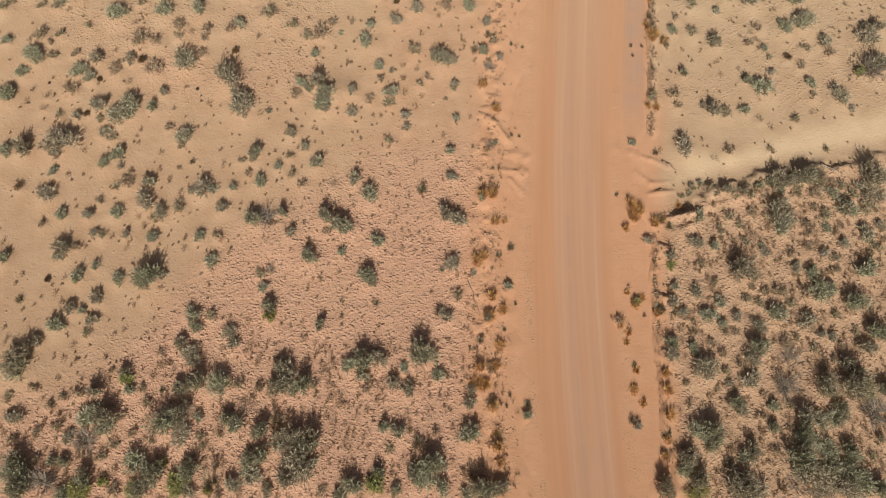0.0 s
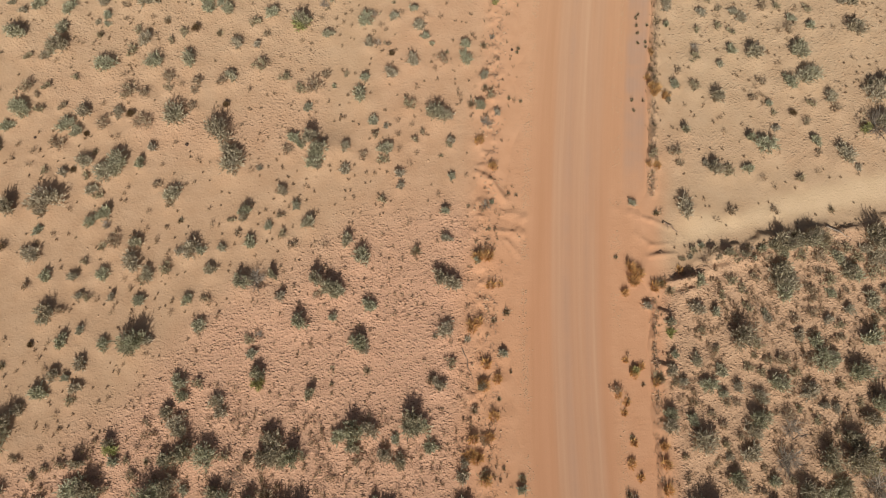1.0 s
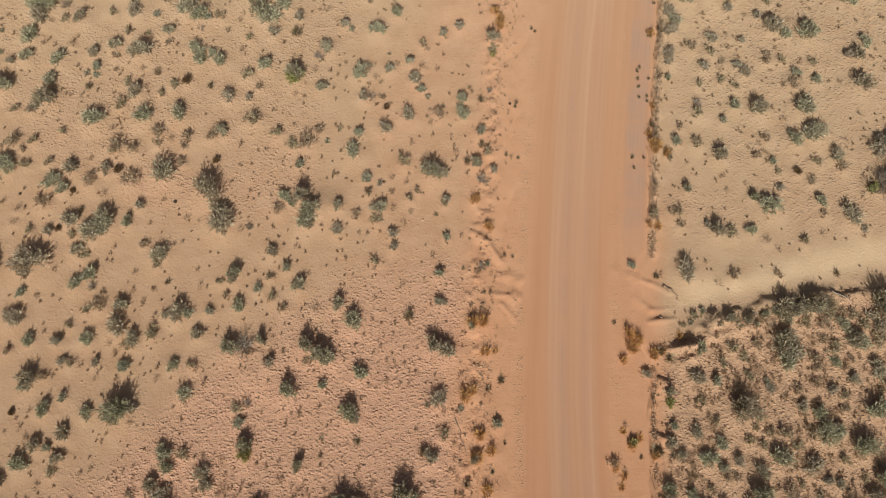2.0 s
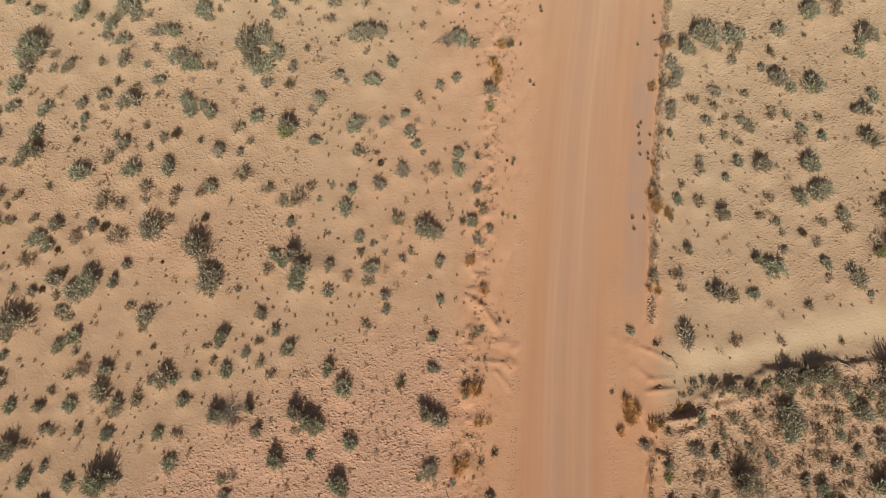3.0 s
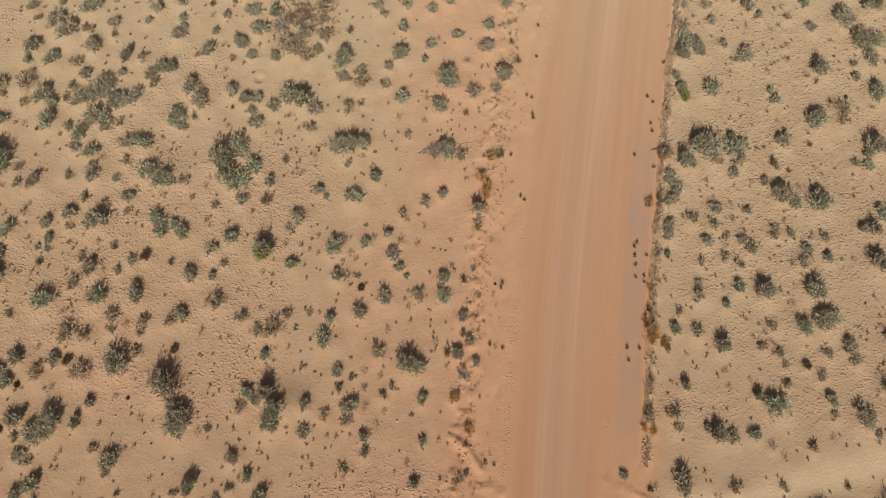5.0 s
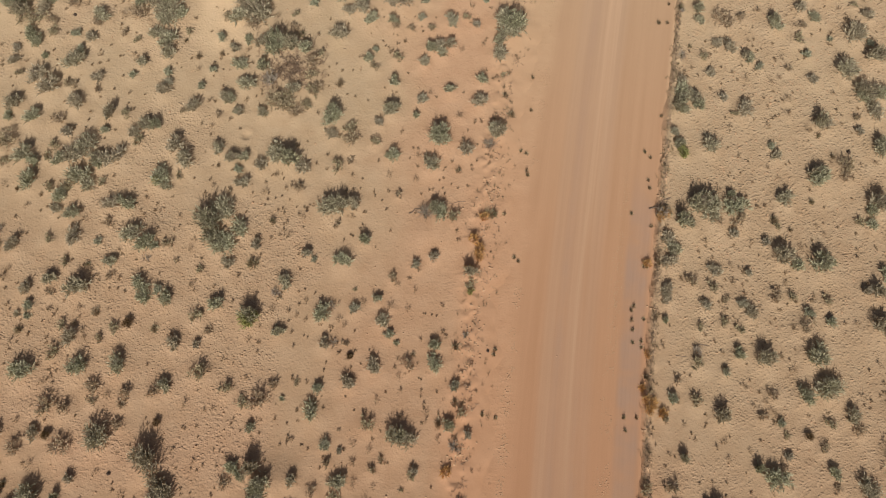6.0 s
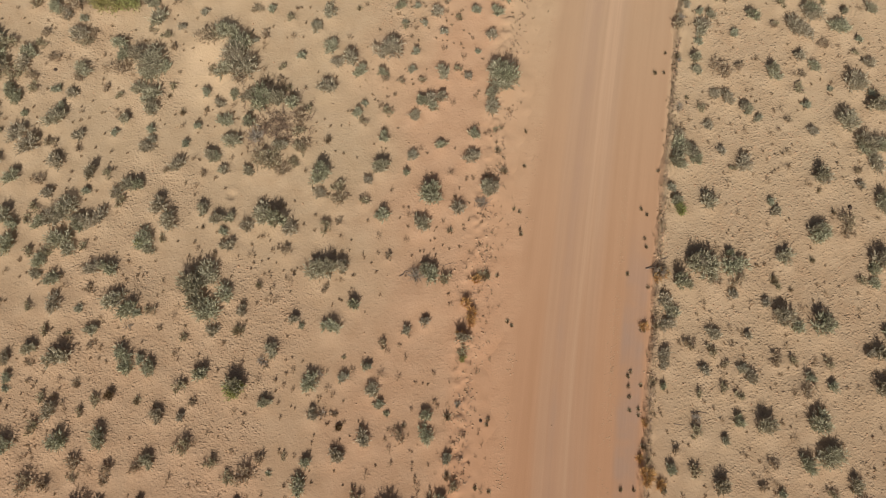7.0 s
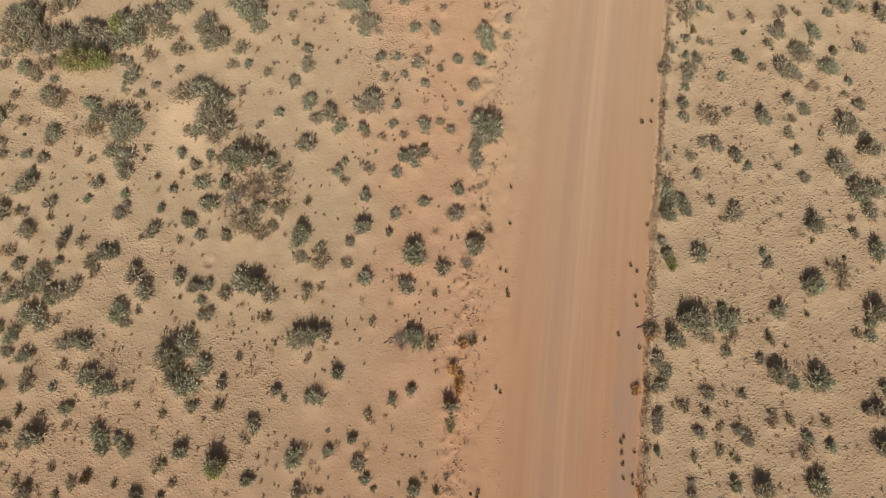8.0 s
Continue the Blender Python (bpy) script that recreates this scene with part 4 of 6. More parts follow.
stand("spiky_tuft", [
    (4.16, 8.29, 0.35), (11.27, 9.37, 0.48), (10.86, 9.68, 0.48), (0.26, 10.89, 0.50), (14.60, 11.08, 0.38), (12.61, 11.14, 0.26),
    (14.14, 11.29, 0.23), (13.40, 11.29, 0.27), (14.94, 11.44, 0.23), (15.63, 11.68, 0.23), (16.41, 11.76, 0.46), (16.80, 11.84, 0.53),
    (18.35, 11.86, 0.81), (17.21, 11.96, 0.53), (17.74, 12.01, 0.59), (-9.91, 12.07, 0.27), (18.16, 12.07, 0.48), (20.55, 12.23, 0.62),
    (21.08, 12.29, 0.69), (10.96, 12.92, 0.33), (2.56, 13.03, 0.21), (19.05, 13.29, 0.37), (-13.96, 15.16, 0.29), (2.67, 18.01, 0.45),
    (3.30, 18.87, 0.40), (11.26, 20.17, 0.37), (1.52, 20.73, 0.25), (-14.65, 21.07, 0.34), (3.27, 21.13, 0.36), (-9.17, 21.35, 0.38),
])
stand("spiky_tuft", [
    (-11.66, 21.98, 0.39), (-5.48, 24.30, 0.54), (11.46, 25.00, 0.28), (12.11, 25.15, 0.45), (-4.85, 26.25, 0.39), (4.30, 26.95, 0.33),
    (18.12, 27.02, 0.25), (4.69, 27.08, 0.56), (17.38, 27.40, 0.43), (-18.09, 27.96, 0.29), (19.23, 28.39, 0.32), (-7.49, 28.76, 0.23),
    (3.19, 29.04, 0.29), (20.49, 30.65, 0.34), (19.93, 31.70, 0.27), (5.51, 31.97, 0.42), (5.24, 32.96, 0.37), (-2.47, 33.11, 0.43),
    (-9.10, 34.16, 0.34), (-8.05, 34.33, 0.23), (-9.79, 34.95, 0.29), (-4.46, 35.62, 0.34), (14.16, 36.17, 0.24), (12.73, 37.41, 0.24),
    (3.30, 39.85, 0.39), (-1.47, 40.11, 0.28), (-8.30, 40.51, 0.41), (18.12, 42.31, 0.32), (15.52, 42.38, 0.55), (-4.64, 42.49, 0.35),
])
stand("spiky_tuft", [
    (5.61, 43.34, 0.35),
])
stand("dead_bush", [
    (15.46, -1.49, 1.30), (-14.11, -1.38, 1.29), (-12.75, 0.18, 1.26), (19.08, 1.37, 1.66), (18.71, 1.83, 1.30), (15.54, 2.43, 1.57),
    (15.80, 3.68, 1.24), (-6.09, 7.15, 0.55), (13.79, 7.23, 0.65), (-6.45, 9.42, 1.10), (15.08, 11.35, 0.35), (-12.94, 11.79, 0.61),
    (3.26, 13.10, 0.63), (3.33, 17.16, 0.67), (21.86, 17.43, 1.80), (-1.76, 21.08, 0.46), (13.47, 21.39, 0.55), (3.65, 21.64, 0.36),
    (-1.99, 22.63, 0.47), (-4.37, 23.13, 0.63), (-9.98, 24.39, 0.51), (-16.36, 25.31, 0.61), (1.77, 26.93, 0.94), (12.27, 27.51, 0.76),
    (4.54, 30.37, 0.82), (-5.66, 33.09, 0.91), (13.71, 35.59, 0.59), (13.88, 38.03, 0.43),
])
stand("dead_bush", [
    (14.12, 40.38, 0.59), (0.32, 41.76, 0.57),
])
stand("yellow_bush", [
    (11.32, -1.70, 1.08), (-7.94, -1.70, 0.47), (-10.70, -1.69, 0.80), (-12.71, -1.69, 0.93), (-1.42, -1.49, 0.90), (-9.11, -1.49, 1.00),
    (-11.93, -1.39, 0.54), (-9.77, -0.66, 0.53), (14.18, -0.33, 0.39), (18.81, 2.29, 1.15), (-11.55, 2.58, 0.65), (-5.99, 5.16, 0.64),
    (9.54, 5.98, 0.46), (11.13, 7.58, 0.52), (21.27, 17.36, 0.66), (-5.38, 21.95, 0.89), (3.83, 23.45, 0.42), (-10.08, 27.86, 0.53),
    (13.43, 30.47, 0.68), (-11.83, 41.69, 0.99),
])
stand("grass_tussock", [
    (3.49, -0.66, 0.40), (10.19, -0.44, 0.50), (3.39, -0.06, 0.50), (10.32, 0.22, 0.45), (3.35, 0.53, 0.40), (10.51, 1.22, 0.60),
    (3.23, 1.53, 0.55), (9.49, 1.67, 0.36), (9.11, 2.19, 0.45), (10.46, 2.20, 0.55), (2.92, 2.34, 0.60), (2.62, 2.48, 0.60),
    (10.47, 2.89, 0.50), (9.29, 3.05, 0.35), (2.70, 3.08, 0.50), (3.38, 3.17, 0.50), (3.57, 4.02, 0.50), (8.98, 4.20, 0.30),
    (9.11, 4.63, 0.36), (8.74, 4.94, 0.40), (3.16, 5.21, 0.60), (10.37, 5.45, 0.42), (3.74, 5.50, 0.50), (9.46, 5.76, 0.42),
    (3.27, 6.11, 0.50), (9.81, 6.11, 0.40), (9.14, 6.37, 0.30), (2.64, 7.64, 0.60), (2.94, 7.85, 0.50), (9.31, 9.24, 0.42),
])
stand("grass_tussock", [
    (3.51, 9.46, 0.50), (3.89, 9.52, 0.30), (10.60, 9.52, 0.50), (10.97, 9.66, 0.40), (9.70, 9.77, 0.62), (9.93, 10.12, 0.62),
    (11.75, 10.34, 0.35), (9.60, 10.38, 0.62), (2.93, 10.64, 0.55), (3.36, 10.73, 0.62), (3.62, 14.92, 0.50), (11.14, 15.19, 0.50),
    (10.85, 15.24, 0.40), (3.01, 16.16, 0.50), (11.87, 18.75, 0.50), (11.29, 18.86, 0.50), (11.44, 19.15, 0.60), (11.19, 19.25, 0.45),
    (11.09, 19.77, 0.35), (11.38, 21.17, 0.40), (3.76, 24.46, 0.50), (4.12, 25.06, 0.55), (11.57, 25.13, 0.45), (4.17, 25.48, 0.50),
    (3.90, 25.84, 0.50), (4.34, 26.90, 0.50), (12.19, 27.25, 0.50), (12.53, 27.49, 0.50),
])
stand("road_sprig", [
    (3.42, 1.49, 0.24), (3.58, 1.64, 0.24), (3.94, 1.98, 0.24), (3.80, 4.71, 0.24), (4.30, 5.82, 0.24), (4.18, 8.33, 0.24),
    (9.01, 10.83, 0.24), (3.46, 12.01, 0.24), (4.68, 13.65, 0.24), (4.35, 13.70, 0.24), (10.29, 18.02, 0.24), (4.99, 18.33, 0.24),
    (4.45, 18.44, 0.24), (10.25, 18.55, 0.24), (10.80, 18.56, 0.24), (4.87, 20.87, 0.24), (4.92, 21.09, 0.24),
    (11.13, 21.47, 0.24), (10.75, 21.64, 0.24), (11.13, 21.70, 0.24), (10.78, 22.17, 0.24), (10.77, 22.61, 0.24), (11.29, 22.67, 0.24),
    (10.77, 23.03, 0.24), (10.89, 23.22, 0.24), (5.88, 24.98, 0.24), (5.70, 25.14, 0.24), (11.83, 26.89, 0.24),
])
stand("road_sprig", [
    (5.25, 27.11, 0.24), (10.96, 27.43, 0.24), (11.85, 28.71, 0.24), (6.30, 29.04, 0.24), (11.81, 29.09, 0.24), (6.26, 29.24, 0.24),
    (6.24, 30.11, 0.24), (11.96, 30.20, 0.24), (5.98, 30.23, 0.24), (11.70, 30.45, 0.24), (6.45, 32.30, 0.24), (12.60, 32.34, 0.24),
    (6.54, 34.03, 0.24), (12.77, 37.41, 0.24), (13.17, 37.42, 0.24), (13.31, 38.51, 0.24),
])
stand("low_bluebush", [
    (-14.25, 38.70, 0.50), (-15.01, 38.88, 0.70), (-14.41, 39.68, 0.60), (-16.56, 40.06, 0.60), (-15.07, 40.26, 0.80), (-15.70, 40.68, 0.90),
    (-16.49, 40.96, 0.80),
])
stand("dry_subshrub", [
    (15.21, 39.67, 0.50), (15.63, 40.94, 0.45), (14.54, 41.30, 0.40), (15.19, 41.83, 0.50), (15.12, 42.84, 0.80), (16.54, 43.50, 0.50),
])
stand("dry_subshrub", [
    (1.27, 15.44, 0.30), (-3.14, 19.45, 0.40), (-1.30, 21.09, 0.40), (-1.07, 23.40, 0.24), (-12.39, 23.99, 0.30), (-8.71, 24.28, 0.30),
    (-6.82, 27.61, 0.36),
])
stand("saltbush", [
    (-3.69, 18.75, 0.28), (-18.36, 20.97, 1.00), (2.37, 21.16, 0.60), (0.80, 21.20, 0.30), (-14.84, 21.74, 0.36), (-18.34, 22.24, 0.50),
    (-18.99, 22.68, 0.40), (-19.10, 23.82, 0.30), (-18.75, 30.18, 0.50), (-2.59, 30.54, 0.70), (-17.05, 30.58, 0.60),
])
# The two near y 11 are added to break up the windrow's shadow.
stand("brushwood", [
    (-6.79, 1.64, 1.16), (14.51, 11.08, 0.63), (13.25, 11.13, 0.62), (-5.90, 33.19, 0.82), (-4.40, 33.68, 1.09), (-5.30, 33.72, 1.10),
    (-4.57, 33.86, 1.78), (-4.88, 34.23, 1.19), (-5.24, 34.35, 1.22), (-5.40, 34.43, 1.53),
])
stand("tall_bush", [
    (-13.49, 39.44, 1.10), (-12.82, 39.45, 1.21), (-12.18, 39.53, 1.14),
])


# ---- lie of the land ----
def value_noise(x, y, seed):
    i, j = np.floor(x), np.floor(y)
    u, v = x - i, y - j
    u, v = u * u * (3 - 2 * u), v * v * (3 - 2 * v)

    def corner(a, b):
        s = np.sin(a * 127.1 + b * 311.7 + seed * 74.7) * 43758.5453
        return s - np.floor(s)

    top = corner(i, j) * (1 - u) + corner(i + 1, j) * u
    low = corner(i, j + 1) * (1 - u) + corner(i + 1, j + 1) * u
    return top * (1 - v) + low * v


def layers(x, y, size, seed, octaves=3):
    total, gain = 0.0, 0.5
    for k in range(octaves):
        total = total + gain * value_noise(x / size + 17.3 * k, y / size - 9.1 * k, seed + k)
        size, gain = size * 0.5, gain * 0.5
    return total / (1 - 0.5 ** octaves)


def smooth(x, a, b):
    s = np.clip((x - a) / (b - a), 0, 1)
    return s * s * (3 - 2 * s)


def road_edge(y, coef):
    """A road edge, carried on straight past the mapped stretch."""
    c = np.clip(y, -6.0, 46.0)
    slope = np.polyval(np.polyder(coef), c)
    return np.polyval(coef, c) + (y - c) * slope


LEFT_EDGE = (-3.78524e-05, 0.00486105, -0.0660652, 3.91179)
RIGHT_EDGE = (-2.9682e-05, 0.0037569, -0.00955265, 10.2175)


def track_line(x):
    """The side track's southern margin, where the windrow stands."""
    return np.interp(x, [9.5, 11.5, 13.7, 15.6, 17.3, 22.0, 60.0], [10.5, 10.7, 11.55, 12.0, 12.45, 13.4, 22.0])


def track_top(x):
    return np.interp(x, [9.5, 11.0, 14.7, 17.5, 22.4, 60.0], [13.6, 13.1, 13.1, 14.4, 15.5, 24.0])


def zones(x, y):
    """Crusted soil, pale sand of the side track, loose orange shoulder: 0 to 1 each."""
    wob = 1.6 * (layers(x, y, 3.0, 5) - 0.5)
    west = np.interp(x, [-30, -16.3, -12.1, -9.7, -7.7, -4.4, -0.9, 3.0], [0.5, 1.5, 2.8, 7.0, 9.0, 11.0, 12.2, 12.2])
    south_west = smooth(west + 2.2 * wob - y, -2.6, 2.6) * smooth(4.6 - x, 0, 1.0)
    south_east = smooth(track_line(x) - 0.3 + 0.4 * wob - y, -0.2, 0.5) * smooth(x, 10.4, 11.2)
    patch = smooth(layers(x, y, 5.0, 31), 0.48, 0.66) * 0.55
    east = 0.8 * smooth(y, 19.0, 23.0) * smooth(x - road_edge(y, RIGHT_EDGE), 0.8, 2.4) * smooth(layers(x, y, 4.0, 53), 0.22, 0.5)
    crust = np.maximum(np.maximum(south_west, south_east), np.maximum(patch * smooth(y, 14, 17), east))
    pale = smooth(y, track_line(x) + 0.1, track_line(x) + 0.9) * smooth(track_top(x) + 0.5 * wob - y, -0.3, 0.7) * smooth(x, 10.6, 13.5)
    pale = np.maximum(pale, 0.8 * smooth(1.9 - np.hypot(x + 8.3, (y - 36.3) * 0.7), 0, 1.2))
    lo, hi = road_edge(y, LEFT_EDGE), road_edge(y, RIGHT_EDGE)
    shoulder = smooth(x, lo - 2.4 + wob, lo - 0.3) * smooth(hi + 1.1 + 0.6 * wob - x, 0.0, 0.9) * smooth(17.5 - y, 0, 5.0)
    shoulder = np.maximum(shoulder, smooth(x, lo - 2.0 + wob, lo - 0.45) * smooth(hi + 0.1 - x, 0.0, 0.2))
    return crust * (1 - pale), pale, shoulder * (1 - pale)


def ledge(x, y, cx, cy, half, rise, turn=0.0):
    """A little bank, gentle to the south and steep to the north."""
    c, s = math.cos(turn), math.sin(turn)
    a, b = (x - cx) * c + (y - cy) * s, -(x - cx) * s + (y - cy) * c
    b = b + 0.22 * (layers(x, y, 0.7, 67, 2) - 0.5)
    rise = rise * (0.55 + 0.9 * layers(x, y, 0.5, 69, 2))
    face = np.where(b < 0, np.exp(-(b / 0.45) ** 2), np.exp(-(b / 0.10) ** 2))
    return rise * face * smooth(half - np.abs(a), 0, 0.35)


LEDGES = [
    (11.92, 9.88, 0.66, 0.20, 0.08), (11.95, 9.36, 0.62, 0.19, 0.2), (10.99, 8.46, 0.52, 0.20, 0.0), (10.62, 6.2, 0.45, 0.17, -0.5),
    (13.2, 11.32, 0.45, 0.14, 0.1), (14.4, 11.52, 0.4, 0.15, 0.0), (15.2, 11.75, 0.4, 0.13, 0.45), (11.0, 11.0, 0.48, 0.07, 0.05),
    (-6.0, 9.2, 0.5, 0.10, 0.1),
]
# scrapes and spill of the grader: from, to, rise and half width
SCRAPES = [
    (2.95, 14.64, 3.52, 14.28, 0.14, 0.17), (3.52, 14.28, 4.18, 13.37, 0.13, 0.15), (4.02, 12.88, 5.10, 12.66, 0.10, 0.08),
    (3.98, 12.70, 5.01, 12.47, 0.08, 0.07), (4.69, 12.05, 5.01, 11.79, 0.12, 0.08), (4.50, 11.91, 4.78, 11.65, 0.10, 0.08),
    (4.20, 11.54, 4.74, 10.93, 0.09, 0.08), (3.71, 11.93, 4.66, 11.89, 0.07, 0.10), (9.12, 13.14, 9.82, 12.94, 0.035, 0.08),
    (9.82, 12.94, 10.69, 12.60, 0.06, 0.09), (10.69, 12.60, 11.54, 12.22, 0.08, 0.11), (10.56, 11.40, 11.60, 11.52, 0.05, 0.10),
    (10.54, 10.92, 11.58, 11.05, 0.09, 0.10), (11.20, 9.73, 12.37, 9.92, 0.15, 0.12), (9.97, 11.93, 10.65, 11.46, 0.05, 0.12),
]
HUMMOCKS = [(-3.6, 15.6, 1.1, 0.24), (2.3, 26.0, 1.2, 0.2), (-5.9, 8.3, 1.2, 0.16), (-9.7, 25.5, 1.0, 0.15), (-4.3, 34.0, 1.6, 0.2), (14.2, 26.7, 1.2, 0.14)]


def land(x, y, detail=True):
    """Height of the open ground."""
    near = smooth(70.0 - np.hypot(x - 4, y - 20), 0, 30.0)
    z = 0.14 * (layers(x, y, 9.0, 1) - 0.5) * near
    crust, pale, shoulder = zones(x, y)
    if detail:
        lump = np.abs(layers(x, y, 0.24, 11, 2) - 0.5) * 2
        chop = layers(x, y * 1.1, 0.19, 19, 1) - 0.5
        z = z + near * (0.010 + 0.020 * crust) * (1 - pale * 0.8) * (lump - 0.3) * (1 - 0.8 * shoulder)
        z = z + near * (0.008 + 0.016 * crust) * chop * (1 - pale * 0.7) * (1 - 0.8 * shoulder)
        z = z + near * 0.028 * (layers(x, y, 0.9, 71, 2) - 0.5) * (1 - 0.7 * pale)
    ridge = track_line(x) - 0.35 + 0.75 * (layers(x, x * 0, 1.3, 41) - 0.5)
    d = y - ridge
    body = np.where(d < 0, np.exp(-(d / 0.6) ** 2), np.exp(-(d / 0.28) ** 2))
    z = z + body * 0.19 * smooth(x, 11.8, 13.0) * smooth(24.0 - x, 0, 4) * (0.1 + 1.3 * smooth(layers(x, y, 0.75, 43, 2), 0.36, 0.64))
    spur = np.interp(x, [11.4, 13.6, 15.5, 17.2], [9.75, 10.45, 11.0, 11.75])
    z = z + 0.15 * (0.5 + 0.8 * layers(x, y, 0.6, 45, 2)) * np.exp(-((y - spur) / 0.2) ** 2) * smooth(x, 11.2, 12.0) * smooth(17.0 - x, 0, 1.5)
    for cx, cy, half, rise, turn in LEDGES:
        z = z + ledge(x, y, cx, cy, half, rise, turn)
    for x0, y0, x1, y1, rise, wide in SCRAPES:
        dx, dy = x1 - x0, y1 - y0
        s = np.clip(((x - x0) * dx + (y - y0) * dy) / (dx * dx + dy * dy), 0, 1)
        gap = np.hypot(x - x0 - s * dx, y - y0 - s * dy) + 0.06 * (layers(x, y, 0.4, 73, 2) - 0.5)
        z = z + rise * (0.6 + 0.8 * layers(x, y, 0.5, 77, 1)) * np.exp(-(gap / wide) ** 2)
    for cx, cy, r, rise in HUMMOCKS:
        z = z + rise * np.exp(-((x - cx) ** 2 + (y - cy) ** 2) / (0.5 * r * r))
    hi = road_edge(y, RIGHT_EDGE) + 0.35 * (layers(x, y, 0.8, 87) - 0.5)
    lo = road_edge(y, LEFT_EDGE) - 0.75 + 0.7 * (layers(x * 0, y, 3.0, 115) - 0.5)
    z = z + 0.10 * np.exp(-((x - lo) / 0.40) ** 2) * smooth(layers(x, y, 0.34, 117, 2), 0.40, 0.66)
    lip = np.exp(-((x - hi - 0.16) / 0.13) ** 2) * smooth(layers(x, y, 0.7, 113, 2), 0.3, 0.6) * (1 - smooth(y, 8.5, 9.5) * smooth(14.2 - y, 0, 1))
    z = z + 0.13 * lip
    r = np.hypot(x + 6.47, y - 30.3)
    z = z - 0.12 * np.exp(-(r / 0.18) ** 2) + 0.02 * np.exp(-((r - 0.30) / 0.10) ** 2)
    return z


def road_top(x, y):
    """Height of the graded road: sunk a little, crowned, with faint ruts."""
    lo, hi = road_edge(y, LEFT_EDGE), road_edge(y, RIGHT_EDGE)
    u = (x - lo) / (hi - lo)
    z = -0.06 + 0.03 * (1 - (2 * u - 1) ** 2)
    for rut in (0.36, 0.62):
        z = z - 0.012 * np.exp(-((u - rut) / 0.035) ** 2)
    for x0, y0, x1, y1, rise, wide in SCRAPES:
        dx, dy = x1 - x0, y1 - y0
        s = np.clip(((x - x0) * dx + (y - y0) * dy) / (dx * dx + dy * dy), 0, 1)
        z = z + rise * np.exp(-(np.hypot(x - x0 - s * dx, y - y0 - s * dy) / wide) ** 2)
    return z + 0.02 * (layers(x, y, 1.4, 61) - 0.5)


def inside_road(x, y):
    lo = road_edge(y, LEFT_EDGE) + 1.3 * (layers(x, y, 1.3, 83) - 0.5)
    hi = road_edge(y, RIGHT_EDGE) + 0.35 * (layers(x, y, 0.8, 87) - 0.5)
    fan = smooth(y, 9.2, 10.4) * smooth(14.4 - y, 0, 1.2)
    return np.minimum(smooth(x, lo - 0.2, lo + 1.2), smooth((hi + 0.04 + 0.5 * fan - x) / (0.2 + 1.3 * fan), 0, 1))


def sunk_land(x, y):
    """The open ground, dug out under the road."""
    k = inside_road(x, y)
    return land(x, y) * (1 - k) + (road_top(x, y) - 0.07) * k


def surface(x, y):
    """The height of whichever lies on top, road or open ground."""
    x, y = np.array([float(x)]), np.array([float(y)])
    k = inside_road(x, y)
    low = sunk_land(x, y)
    return float(np.maximum(low, road_top(x, y) * k + (low - 0.05) * (1 - k))[0])


def spread(lo, hi, step, far):
    """Even steps from lo to hi, growing steps out to far on both sides."""
    inner = list(np.arange(lo, hi + 1e-6, step))
    tail, gap = [], step
    while not tail or tail[-1] < far:
        gap *= 1.35
        tail.append((tail[-1] if tail else 0) + gap)
    return np.array([lo - t for t in reversed(tail)] + inner + [inner[-1] + t for t in tail])


def sheet(name, xs, ys, zs):
    rows, cols = xs.shape
    verts = np.stack([xs, ys, zs], -1).reshape(-1, 3)
    a = (np.arange(rows - 1)[:, None] * cols + np.arange(cols - 1)[None, :]).ravel()
    faces = np.stack([a, a + 1, a + cols + 1, a + cols], -1)
    me = bpy.data.meshes.new(name)
    me.vertices.add(len(verts))
    me.vertices.foreach_set("co", verts.ravel())
    me.loops.add(faces.size)
    me.loops.foreach_set("vertex_index", faces.ravel())
    me.polygons.add(len(faces))
    me.polygons.foreach_set("loop_start", np.arange(0, faces.size, 4))
    me.polygons.foreach_set("use_smooth", np.ones(len(faces), bool))
    me.update(calc_edges=True)
    return me


def mound(kind, w):
    """Height of the sand that has gathered under a bush."""
    return 0.17 * w if w > 0.4 and kind not in ("brushwood", "dead_bush", "spiky_tuft") else 0.0


def build_ground():
    gx, gy = np.meshgrid(spread(-20.2, 26.2, 0.082, 1800.0), spread(-2.8, 45.2, 0.076, 1800.0))
    gz = sunk_land(gx, gy)
    heap = np.zeros_like(gz)
    for kind, rows in PLANTS.items():
        for x, y, w in rows:
            if mound(kind, w):
                a, b = np.searchsorted(gx[0], (x - 2.2 * w, x + 2.2 * w))
                c, d = np.searchsorted(gy[:, 0], (y - 2.2 * w, y + 2.2 * w))
                part = np.s_[c:d, a:b]
                heap[part] = np.maximum(heap[part], mound(kind, w) * np.exp(-((gx[part] - x) ** 2 + (gy[part] - y + 0.15 * w) ** 2) / (0.62 * w) ** 2))
    me = sheet("ground", gx, gy, gz + heap)
    zone = np.stack([*(z.ravel() for z in zones(gx, gy)), np.ones(gx.size)], -1)
    west = road_edge(gy, LEFT_EDGE) - gx
    rosy = smooth(west, -1.0, 0.5) * smooth(8.5 - west + 5 * (layers(gx, gy, 4.0, 57) - 0.5), 0, 5.0)
    me.attributes.new("rosy", "FLOAT", "POINT").data.foreach_set("value", rosy.ravel())
    layer = me.color_attributes.new("zone", "FLOAT_COLOR", "POINT")
    layer.data.foreach_set("color", zone.ravel())
    me.materials.append(SAND)
    tagged(new("ground", me), "pinkish red desert sand, crusted and lumpy in places", "ground", kind="structure")


